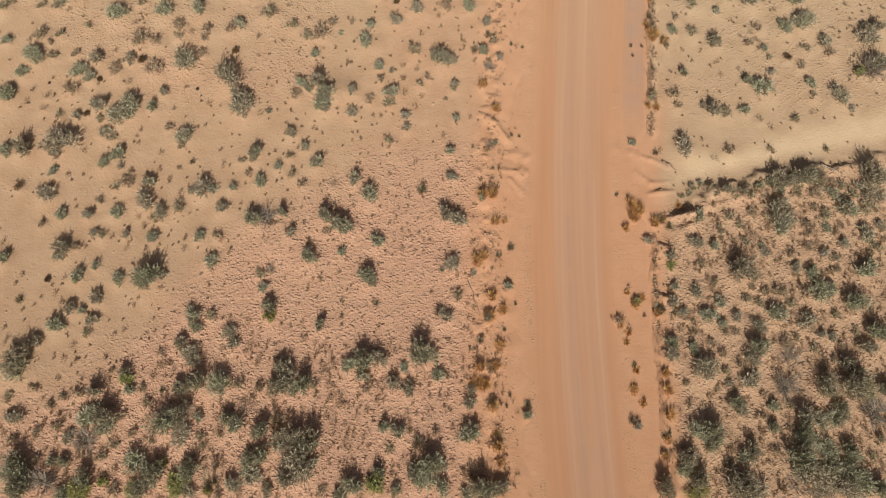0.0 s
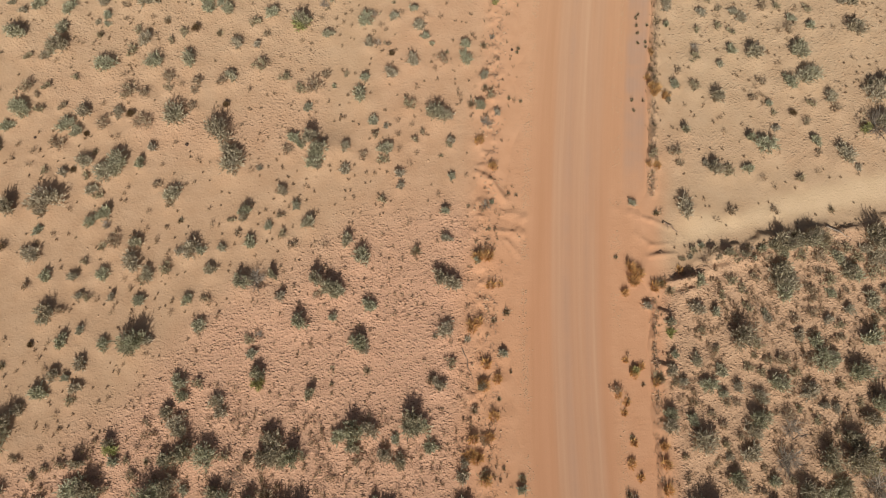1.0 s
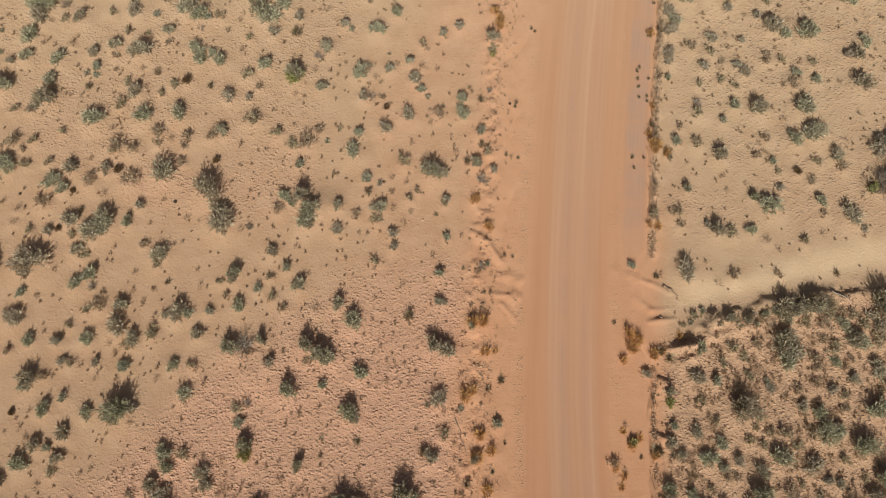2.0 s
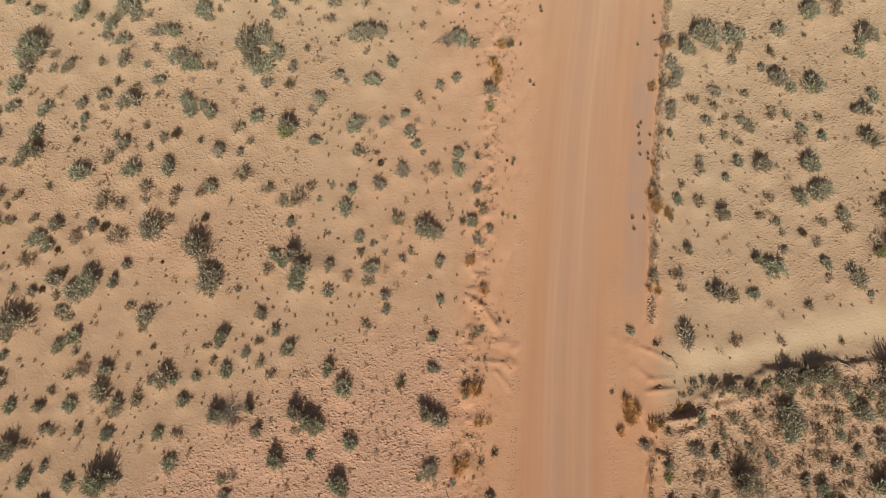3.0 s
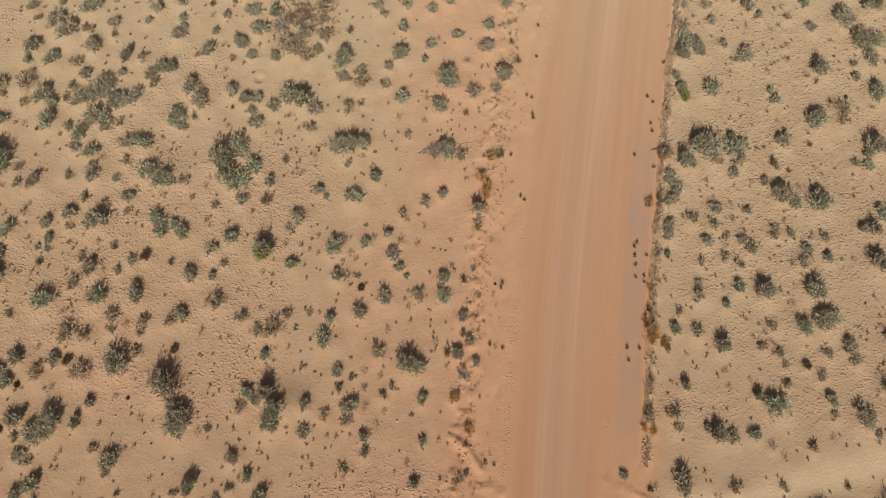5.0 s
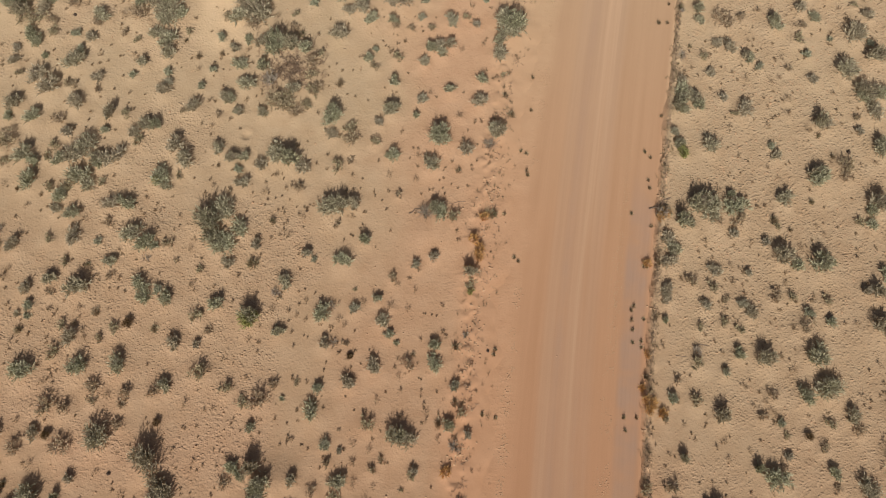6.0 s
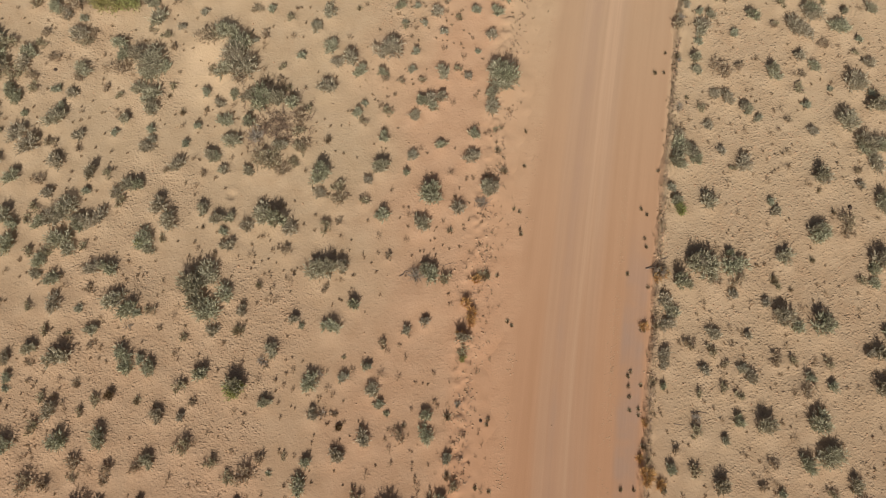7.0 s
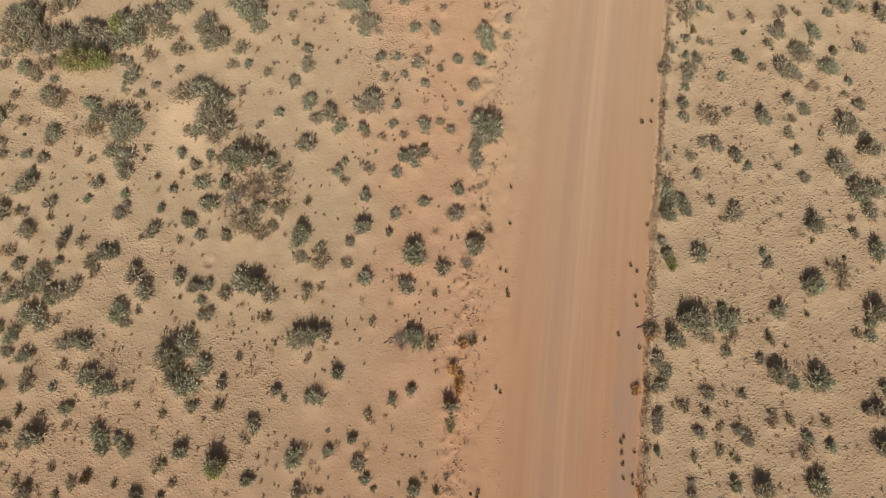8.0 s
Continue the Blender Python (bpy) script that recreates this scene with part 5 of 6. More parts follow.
def build_road():
    rows = spread(-4.0, 47.0, 0.16, 1700.0)
    cols = np.concatenate([np.linspace(-0.14, 1.12, 140)])
    u, gy = np.meshgrid(cols, rows)
    lo, hi = road_edge(gy, LEFT_EDGE), road_edge(gy, RIGHT_EDGE)
    gx = lo + u * (hi - lo)
    k = inside_road(gx, gy)
    z = road_top(gx, gy) * k + (sunk_land(gx, gy) - 0.05) * (1 - k)
    me = sheet("road", gx, gy, z)
    sway = 0.02 * (layers(gx * 0, gy, 9.0, 95) - 0.5)
    v = u + sway

    def line(at, wide):
        return np.exp(-((v - at) / wide) ** 2)

    def band(a, b, soft):
        return smooth(v, a - soft, a + soft) * smooth(b - v, -soft, soft)

    worn = 0.62 * band(0.365, 0.672, 0.035) + 0.35 * band(0.02, 0.15, 0.05) * smooth(gy, 10, 20)
    loose = smooth(0.27 + 0.10 * (layers(gx, gy, 2.0, 91) - 0.5) - u, 0.0, 0.13) + 0.85 * band(0.73, 1.2, 0.05) * smooth(17.0 - gy, 0, 5) + smooth(u, 0.97, 0.99)
    dusted = (0.25 + 0.35 * smooth(gy, 12.0, 22.0)) * (line(0.548, 0.014) + 0.45 * line(0.512, 0.010)) + 0.5 * smooth(gy, 24, 30) * band(0.562, 0.628, 0.012) + 0.5 * line(0.634, 0.008) * smooth(15.0 - gy, 0, 6) + 0.3 * line(0.41, 0.014) + 0.25 * line(0.375, 0.010)
    packed = 1.0 * band(0.825, 0.962, 0.02) * smooth(gy, 12, 16) * smooth(31.0 - gy, 0, 6) * (0.5 + 0.8 * layers(gx, gy, 2.5, 93)) + 0.35 * line(0.46, 0.03) + 0.25 * line(0.59, 0.02) * smooth(22.0 - gy, 0, 6) + 0.3 * line(0.08, 0.05) * smooth(layers(gx, gy, 2.2, 94), 0.45, 0.65)
    for key, value in (("dusted", np.clip(dusted, 0, 1)), ("packed", np.clip(packed, 0, 1)), ("across", gx - 0.5 * (lo + hi)), ("along", gy), ("worn", np.clip(worn, 0, 1)), ("loose", np.clip(loose, 0, 1))):
        me.attributes.new(key, "FLOAT", "POINT").data.foreach_set("value", value.ravel())
    me.materials.append(ROAD)
    tagged(new("road", me), "graded orange dirt road with paler wheel tracks", "road", kind="structure")


build_ground()
build_road()


# ---- plant parts ----
def unit(v):
    return v / np.maximum(np.linalg.norm(v, axis=-1, keepdims=True), 1e-9)


def mesh_of(name, verts, faces, material):
    me = bpy.data.meshes.new(name)
    me.from_pydata([tuple(v) for v in verts], [], [tuple(f) for f in faces])
    me.materials.append(material)
    me.update()
    return me


def leaves_on(rng, lobes, shoots, length, leaf, width, per_shoot, lift=0.6, ragged=0.35):
    """Small pointed leaves close along many straight shoots that fan out of rounded lobes."""
    lobes = np.array(lobes)
    weight = lobes[:, 3] ** 2
    pick = lobes[rng.choice(len(lobes), shoots, p=weight / weight.sum())]
    d = rng.normal(size=(shoots, 3))
    d[:, 2] = np.abs(d[:, 2]) * 0.9 - 0.1
    d = unit(d)
    base = pick[:, :3] + d * pick[:, 3:4] * np.array([1, 1, 0.85]) * rng.uniform(0.2, 0.95, (shoots, 1))
    base[:, 2] = np.maximum(base[:, 2], 0.03)
    way = unit(d * 0.85 + np.array([0, 0, lift]) + rng.normal(size=(shoots, 3)) * 0.22)
    step = np.tile(np.linspace(0, 1, per_shoot), shoots)[:, None]
    long_ = np.repeat(length * rng.uniform(0.45, 1.4, (shoots, 1)), per_shoot, 0)
    way, base = np.repeat(way, per_shoot, 0), np.repeat(base, per_shoot, 0)
    n = len(way)
    root = base + way * long_ * step
    tip = unit(way + rng.normal(size=(n, 3)) * ragged) * leaf * rng.uniform(0.7, 1.3, (n, 1))
    side = unit(np.cross(tip, rng.normal(size=(n, 3)))) * width * 0.5
    verts = np.stack([root + side, root - side, root + tip], 1).reshape(-1, 3)
    return verts, np.arange(3 * n).reshape(-1, 3)


def blades_on(rng, count, spread_, height, width, lean):
    """A tuft of narrow bent blades."""
    a = rng.uniform(0, 2 * np.pi, count)
    r = spread_ * np.sqrt(rng.uniform(0, 1, count))
    foot = np.stack([r * np.cos(a), r * np.sin(a), np.zeros(count)], -1)
    out = np.stack([np.cos(a + rng.normal(size=count) * 0.5), np.sin(a + rng.normal(size=count) * 0.5), np.zeros(count)], -1)
    h = height * rng.uniform(0.45, 1.15, (count, 1))
    bend = lean * rng.uniform(0.1, 1.0, (count, 1)) * h
    up = np.array([0, 0, 1.0])
    side = unit(np.cross(out, up) + rng.normal(size=(count, 3)) * 0.3) * width * 0.5
    mid, top = foot + up * h * 0.6 + out * bend * 0.4, foot + up * h + out * bend
    verts = np.stack([foot - side, foot + side, mid + side * 0.8, mid - side * 0.8, top], 1).reshape(-1, 3)
    k = 5 * np.arange(count)
    faces = [(i, i + 1, i + 2, i + 3) for i in k] + [(i + 3, i + 2, i + 4) for i in k]
    return verts, faces


def sticks_on(rng, count, reach, height, thick, forks=1, flat=False, around=0.16):
    """Crooked tapering twigs that fan out from the base, with side forks."""
    verts, faces = [], []

    def rod(path, r0, r1):
        for i, q in enumerate(path):
            r = r0 + (r1 - r0) * i / (len(path) - 1)
            for j in range(3):
                a = 2.094 * j
                verts.append((q[0] + r * math.cos(a), q[1] + r * math.sin(a), q[2] + r * 0.6 * math.sin(a + 1)))
            if i:
                o = len(verts) - 6
                faces.extend((o + j, o + (j + 1) % 3, o + 3 + (j + 1) % 3, o + 3 + j) for j in range(3))

    for _ in range(count):
        a = rng.uniform(0, 2 * math.pi)
        r = reach * rng.uniform(0.4, 1.05)
        h = height * rng.uniform(0.3, 1.1)
        start = np.array([*(rng.normal(size=2) * (around if flat else 0.12 * reach)), 0.02])
        end = start + np.array([r * math.cos(a), r * math.sin(a), h])
        mid = start + (end - start) * 0.5 + rng.normal(size=3) * reach * 0.09
        mid[2] = max(mid[2], 0.03)
        rod([start, mid, end], thick, thick * 0.35)
        for _ in range(forks):
            tip = mid + (end - mid) * 0.8 + rng.normal(size=3) * reach * 0.22
            tip[2] = max(tip[2], 0.03)
            rod([mid, tip], thick * 0.6, thick * 0.25)
    return verts, faces


def lobes_of(rng, count, tall):
    """Domed lobes that make up an uneven, broad crown one metre across: place, radius and height."""
    out, squeeze, gap = [], rng.uniform(0.6, 0.95), rng.uniform(0, 2 * math.pi)
    for i in range(count):
        a = 2.4 * i + rng.uniform(0, 0.8)
        r = 0.42 * math.sqrt((i + 0.3) / count) * rng.uniform(0.75, 1.2)
        if math.cos(a - gap) > 0.75 and r > 0.2:
            r *= 0.45
        out.append((r * math.cos(a), squeeze * r * math.sin(a), rng.uniform(0.07, 0.15), tall * (1 - 1.9 * r * r) * rng.uniform(0.5, 1.08)))
    return np.array(out)


def crown_on(rng, lobes, shoots, length, leaf, width, per_shoot, lift, ragged, deep=0.55):
    """Short leafy shoots that stand out of domed lobes, close enough to hide the ground."""
    weight = lobes[:, 2] ** 2
    pick = lobes[rng.choice(len(lobes), shoots, p=weight / weight.sum())]
    d = rng.normal(size=(shoots, 3))
    d[:, 2] = np.abs(d[:, 2])
    d = unit(d)
    radii = np.stack([pick[:, 2], pick[:, 2], pick[:, 3] * 0.85], -1)
    base = np.stack([pick[:, 0], pick[:, 1], pick[:, 3] * 0.08], -1) + d * radii * rng.uniform(deep, 1.0, (shoots, 1))
    way = unit(d * np.array([1.0, 1.0, 0.7]) + np.array([0, 0, lift]) + rng.normal(size=(shoots, 3)) * 0.3)
    step = np.tile(np.linspace(0, 1, per_shoot), shoots)[:, None]
    long_ = np.repeat(length * rng.uniform(0.5, 1.5, (shoots, 1)), per_shoot, 0)
    way, base = np.repeat(way, per_shoot, 0), np.repeat(base, per_shoot, 0)
    n = len(way)
    root = base + way * long_ * step
    tip = unit(way + rng.normal(size=(n, 3)) * ragged) * leaf * rng.uniform(0.7, 1.35, (n, 1))
    side = unit(np.cross(tip, rng.normal(size=(n, 3)))) * width * 0.5
    return np.stack([root + side, root - side, root + tip], 1).reshape(-1, 3), np.arange(3 * n).reshape(-1, 3)


def thing(name, label, category, group, parts):
    """A plant: an empty at its foot with its part meshes."""
    root = new(name)
    root.empty_display_size = 0.1
    for part_name, me in parts:
        ob = new(part_name, me)
        ob.parent = root
        if part_name in ("brush_heap", "loose_twigs", "twig_litter"):
            tagged(ob, kind="stuff")
    return tagged(root, label, category, group)


def bush_parts(seed, size, dense, material):
    """Meshes of a bush one metre across, finely leaved as fits its true size."""
    rng = np.random.default_rng(seed)
    tall = 1.15 if dense > 1 else 0.66 if dense else 0.37
    lobes = lobes_of(rng, int(6 + 9 * size), tall)
    shoots = int(190 * size ** 1.45) + 10
    fine = crown_on(rng, lobes, shoots, (0.08 + 0.05 * size) / size, 0.105 / size, 0.030 / size, 6, 0.75 if dense else 0.4, 0.33)
    core = crown_on(rng, lobes * np.array([0.9, 0.9, 0.9, 0.7]), shoots // 3 + 4, 0.05 / size, 0.11 / size, 0.045 / size, 4, 0.3, 0.7, 0.2)
    spikes = crown_on(rng, lobes, shoots // (9 if dense else 22), (0.16 + 0.10 * size) / size, 0.07 / size, 0.024 / size, 8, 1.6, 0.25)
    verts, faces = [], []
    for v, f in (fine, core, spikes):
        faces.append(f + sum(map(len, verts)))
        verts.append(v)
    verts = np.concatenate(verts)
    verts[:, :2] *= 0.54 / np.percentile(np.hypot(verts[:, 0], verts[:, 1]), 97)
    verts[:, 2] = np.maximum(verts[:, 2], 0.01)
    wood = sticks_on(rng, 8 if size < 0.6 else 22, 0.44, tall * 1.0, 0.011 / size ** 0.5, 1)
    return [("branchwork", mesh_of("branchwork", *wood, BARK)), ("foliage", mesh_of("foliage", verts, np.concatenate(faces), material))]


def sparse_parts(seed, size):
    """A low open subshrub: a few small leafy lobes with gaps between them."""
    rng = np.random.default_rng(seed)
    lobes = lobes_of(rng, int(4 + 5 * size), 0.30)
    lobes[:, 2] *= 0.75
    verts, faces = crown_on(rng, lobes, int(95 * size ** 1.3) + 7, (0.07 + 0.04 * size) / size, 0.085 / size, 0.027 / size, 6, 0.5, 0.4, 0.3)
    verts[:, :2] *= 0.54 / np.percentile(np.hypot(verts[:, 0], verts[:, 1]), 97)
    verts[:, 2] = np.maximum(verts[:, 2], 0.01)
    wood = sticks_on(rng, 12, 0.42, 0.26, 0.008 / size ** 0.5, 1)
    return [("branchwork", mesh_of("branchwork", *wood, BARK)), ("foliage", mesh_of("foliage", verts, faces, DRY_LEAF))]


def tuft_parts(seed, size, material, height, lean):
    """A tuft half a dozen clumps strong, of thin upright and shorter spreading blades."""
    rng = np.random.default_rng(seed)
    count = max(size, 0.35) / 0.5
    old = blades_on(rng, int(110 * count), 0.40, height * 0.45, 0.022 / size, 1.6)
    fresh_verts, fresh_faces = [], []
    for _ in range(5):
        v, f = blades_on(rng, int(17 * count), 0.13, height * rng.uniform(0.7, 1.1), 0.018 / size, lean)
        o = len(fresh_verts)
        fresh_verts.extend(v + np.array([*(rng.normal(size=2) * 0.16), 0]))
        fresh_faces.extend(tuple(int(i) + o for i in g) for g in f)
    return [("dry_base", mesh_of("dry_base", *old, STRAW if material is GOLD else DRY_LEAF)), ("leaf_tuft", mesh_of("leaf_tuft", fresh_verts, fresh_faces, material))]


def cushion_parts(seed, size):
    rng = np.random.default_rng(seed)
    foliage = leaves_on(rng, [(0, 0, 0.12, 0.4), (0.05, 0.03, 0.2, 0.32)], 190, 0.06 / size, 0.05 / size, 0.02 / size, 4, 0.3)
    stems = sticks_on(rng, 12, 0.4, 0.25, 0.012, 1)
    return [("branchwork", mesh_of("branchwork", *stems, BARK)), ("foliage", mesh_of("foliage", *foliage, CUSHION))]


def dead_parts(seed, size):
    rng = np.random.default_rng(seed)
    twigs = sticks_on(rng, int(46 * max(size, 0.5)), 0.46, 0.42, 0.012 / size ** 0.7, 3)
    fallen = sticks_on(rng, int(26 * max(size, 0.5)), 0.36, 0.06, 0.012 / size ** 0.7, 2, flat=True)
    lobes = [(*(rng.normal(size=2) * 0.25), 0.1, 0.16) for _ in range(4)]
    leaf = 0.075 / size
    rest = leaves_on(rng, lobes, int(22 * size), 0.12 / size, leaf, leaf * 0.4, 5)
    return [("branchwork", mesh_of("branchwork", *twigs, DEADWOOD)), ("twig_litter", mesh_of("twig_litter", *fallen, LITTER)), ("withered_foliage", mesh_of("withered_foliage", *rest, DRY_LEAF))]


def brush_parts(seed, size):
    """A low heap of broken twigs."""
    rng = np.random.default_rng(seed)
    heap = sticks_on(rng, int(150 * max(size, 0.6)), 0.17, 0.08, 0.012 / size ** 0.7, 2, flat=True, around=0.36)
    snags = sticks_on(rng, int(12 * max(size, 0.6)), 0.3, 0.14, 0.010 / size ** 0.7, 2, flat=True, around=0.2)
    return [("brush_heap", mesh_of("brush_heap", *heap, LITTER)), ("loose_twigs", mesh_of("loose_twigs", *snags, BARK))]


SIZES = (0.3, 0.45, 0.65, 0.9, 1.25)
KINDS = {
    "saltbush": (lambda s, z: bush_parts(s, z, False, GREY_LEAF), "shrub", "saltbushes on the plain",
                 ("small grey-green saltbush on red sand", "grey-green saltbush with fine leaves on red sand", "wide grey-green saltbush with dark gaps on red sand")),
    "low_bluebush": (lambda s, z: bush_parts(s, z, False, BLUE_LEAF), "shrub", "low bluebushes on the plain",
                     ("low small blue-grey bush on bare sand",) * 3),
    "dense_bush": (lambda s, z: bush_parts(s, z, True, DARK_LEAF), "shrub", "dense upright bushes",
                   ("small upright dark olive bush with a dense crown", "upright dark olive bush with a dense crown", "large dense dark olive bush casting a deep shadow")),
    "dry_subshrub": (sparse_parts, "shrub", "sparse dry subshrubs",
                     ("sparse brownish half-dry subshrub on sand",) * 3),
    "spiky_tuft": (lambda s, z: tuft_parts(s, z, REED, 0.85, 0.25), "grass", "spiky grass tufts",
                   ("thin upright brown-grey grass tuft",) * 3),
    "grass_tussock": (lambda s, z: tuft_parts(s, z, GOLD, 0.70, 0.45), "grass", "golden tussocks beside the road",
                      ("golden dry grass tussock beside the dirt road",) * 3),
    "road_sprig": (lambda s, z: tuft_parts(s, z, REED, 0.85, 0.35), "grass", "dark sprigs on the road shoulders",
                   ("tiny dark dry sprig on the bare road shoulder",) * 3),
    "yellow_bush": (lambda s, z: bush_parts(s, z, False, LIME_LEAF), "shrub", "yellow-green bushes",
                    ("small yellow-green leafy bush", "yellow-green leafy bush among grey scrub", "broad bright yellow-green bush among dark scrub")),
    "tall_bush": (lambda s, z: bush_parts(s, z, 2, LIME_LEAF), "shrub", "tall bushes",
                  ("tall yellow-green bush with a dark shaded side",) * 3),
    "brushwood": (brush_parts, "dead wood", "heaps of dead brushwood",
                  ("heap of reddish brown dead brushwood on sand",) * 3),
    "brown_cushion": (cushion_parts, "shrub", "round brown cushion plants",
                      ("round flat brown cushion plant on bare sand",) * 3),
    "dead_bush": (dead_parts, "dead shrub", "dead twiggy bushes",
                  ("small dead shrub of grey twigs", "dead shrub of bleached grey twigs", "large collapsed dead shrub of bleached twigs")),
}
MODELS = {}


def model(kind, size, turn):
    """The plant of that kind nearest in size, one of four shapes."""
    step = min(range(len(SIZES)), key=lambda i: abs(math.log(SIZES[i] / size)))
    key = kind, step, turn % 4
    if key not in MODELS:
        make, category, group, labels = KINDS[kind]
        rank = 0 if step < 2 else 1 if step < 4 else 2
        seed = 1000 * sorted(KINDS).index(kind) + 10 * step + turn % 4
        MODELS[key] = [thing(kind, labels[rank], category, group, make(seed, SIZES[step])), False]
    return MODELS[key]


dice = random.Random(4)


def place(kind, rows):
    """Plants of one kind: x, y and width of the crown, in metres."""
    for x, y, w in rows:
        entry = model(kind, w, dice.randrange(4))
        tall = dice.uniform(0.75, 1.15) * (1.12 if kind == "dense_bush" and y < 3.5 else 1.0)
        wide = w * float(np.interp(w, [0.3, 0.6, 1.0, 1.4], [0.92, 0.90, 0.96, 1.0])) * (0.88 if x > 10 and y < 5 else 0.75 if kind == "road_sprig" else 1.0)
        m = pose(x, y, surface(x, y) + 0.9 * mound(kind, w) - 0.01, 0, 0, dice.uniform(0, 360)) @ Matrix.Diagonal((wide, wide * dice.uniform(0.85, 1.1), (0.4 * w + 0.6 * wide) * tall, 1))
        if entry[1]:
            copy_thing(entry[0], m @ Matrix.Diagonal((*(1 / k for k in entry[0].scale), 1)))
        else:
            entry[0].matrix_basis, entry[1] = m, True


# ---- the plants in their places ----
for kind, rows in PLANTS.items():
    if kind != "seedling":
        place(kind, rows)

# ---- fallen wood and stones ----
def fallen_branch(name, a, b, thick, label, forks=2, seed=0):
    """A crooked stick that lies on the ground from a to b, with side twigs."""
    rng = np.random.default_rng(seed)
    root = new(name)
    root.location = (*a, surface(*a))

    def rod(part_name, p, q, r0, r1, n=7):
        bm = bmesh.new()
        rings = []
        d = Vector((q[0] - p[0], q[1] - p[1], 0))
        side = Vector((-d.y, d.x, 0)).normalized()
        for i in range(n):
            s = i / (n - 1)
            c = Vector((p[0], p[1], 0)) + d * s + side * float(rng.normal()) * 0.05 * d.length * math.sin(math.pi * s)
            r = (r0 + (r1 - r0) * s) * float(rng.uniform(0.85, 1.15))
            c.z = surface(c.x, c.y) + r * 0.9
            rings.append([bm.verts.new(c - root.location + r * (side * math.cos(t) + Vector((0, 0, math.sin(t))))) for t in np.arange(6) * math.pi / 3])
        for u, v in zip(rings, rings[1:]):
            for k in range(6):
                bm.faces.new((u[k], u[(k + 1) % 6], v[(k + 1) % 6], v[k]))
        bm.faces.new(rings[0][::-1])
        bm.faces.new(rings[-1])
        me = bpy.data.meshes.new(part_name)
        bm.to_mesh(me)
        bm.free()
        me.materials.append(LITTER if "weathered" in label else DEADWOOD if thick > 0.025 else BARK)
        new(part_name, me).parent = root

    rod("branch", a, b, thick, thick * 0.5)
    for k in range(forks):
        s = 0.3 + 0.5 * k / max(1, forks - 1)
        p = (a[0] + (b[0] - a[0]) * s, a[1] + (b[1] - a[1]) * s)
        q = (p[0] + 0.3 * (b[0] - a[0]) + float(rng.normal()) * 0.15, p[1] + 0.3 * (b[1] - a[1]) + float(rng.normal()) * 0.15)
        rod("twig", p, q, thick * 0.5, thick * 0.2, 4)
    tagged(root, label, "branch")


fallen_branch("fallen_branch", (11.23, 12.53), (11.85, 12.09), 0.050, "short thick weathered branch beside the road", 1, 0)
fallen_branch("fallen_branch", (2.26, 6.78), (2.82, 5.17), 0.020, "long thin dark stick lying in the sand", 1, 1)
fallen_branch("fallen_branch", (1.05, 26.92), (1.89, 27.42), 0.024, "forked dark dead branch under an upright bush", 2, 2)
fallen_branch("fallen_branch", (2.34, 27.57), (3.50, 27.61), 0.016, "thin stick lying on bare sand", 0, 3)
fallen_branch("fallen_branch", (-6.23, 34.10), (-5.50, 33.56), 0.060, "dark broken log in dead scrub", 1, 4)
fallen_branch("fallen_branch", (-5.89, 33.40), (-5.68, 32.83), 0.040, "pale broken branch in dead scrub", 1, 5)
fallen_branch("fallen_branch", (13.31, 21.69), (13.99, 21.64), 0.020, "thin dark stick on sand", 1, 6)
fallen_branch("fallen_branch", (12.58, 21.16), (13.74, 21.16), 0.015, "long thin stick on sand", 0, 7)
fallen_branch("fallen_branch", (11.78, 27.71), (12.77, 28.29), 0.025, "crooked branch on the road bank", 2, 8)
fallen_branch("fallen_branch", (18.59, 12.46), (19.59, 12.03), 0.030, "bent branch on the windrow", 1, 9)
fallen_branch("fallen_branch", (18.20, 2.35), (18.81, 0.30), 0.030, "long bleached branch among dense scrub", 3, 10)
fallen_branch("fallen_branch", (18.81, 1.66), (19.20, -0.15), 0.030, "long bleached branch among dense scrub", 3, 11)
fallen_branch("fallen_branch", (15.86, 3.23), (16.73, 3.52), 0.025, "bleached stick on a dead shrub", 2, 12)


def lumps(name, x, y, z, r, rng, material):
    """One mesh of many angular lumps of radius r at the places x, y, z."""
    n = len(x)
    shape = np.array([(0, 0, 1), (1, 0, 0), (0.3, 0.95, 0), (-0.8, 0.6, 0), (-0.8, -0.6, 0), (0.3, -0.95, 0)])
    k = r[:, None] * rng.uniform(0.65, 1.25, (n, 6))
    a = rng.uniform(0, 2 * np.pi, n)[:, None]
    px = x[:, None] + k * (shape[:, 0] * np.cos(a) - shape[:, 1] * np.sin(a))
    py = y[:, None] + k * (shape[:, 0] * np.sin(a) + shape[:, 1] * np.cos(a))
    pz = z[:, None] + k * shape[:, 2] * 0.8 - 0.2 * r[:, None]
    verts = np.stack([px, py, pz], -1).reshape(-1, 3)
    fan = np.array([(0, 1 + i, 1 + (i + 1) % 5) for i in range(5)])
    faces = (6 * np.arange(n)[:, None, None] + fan[None]).reshape(-1, 3)
    return mesh_of(name, verts.tolist(), faces.tolist(), material)


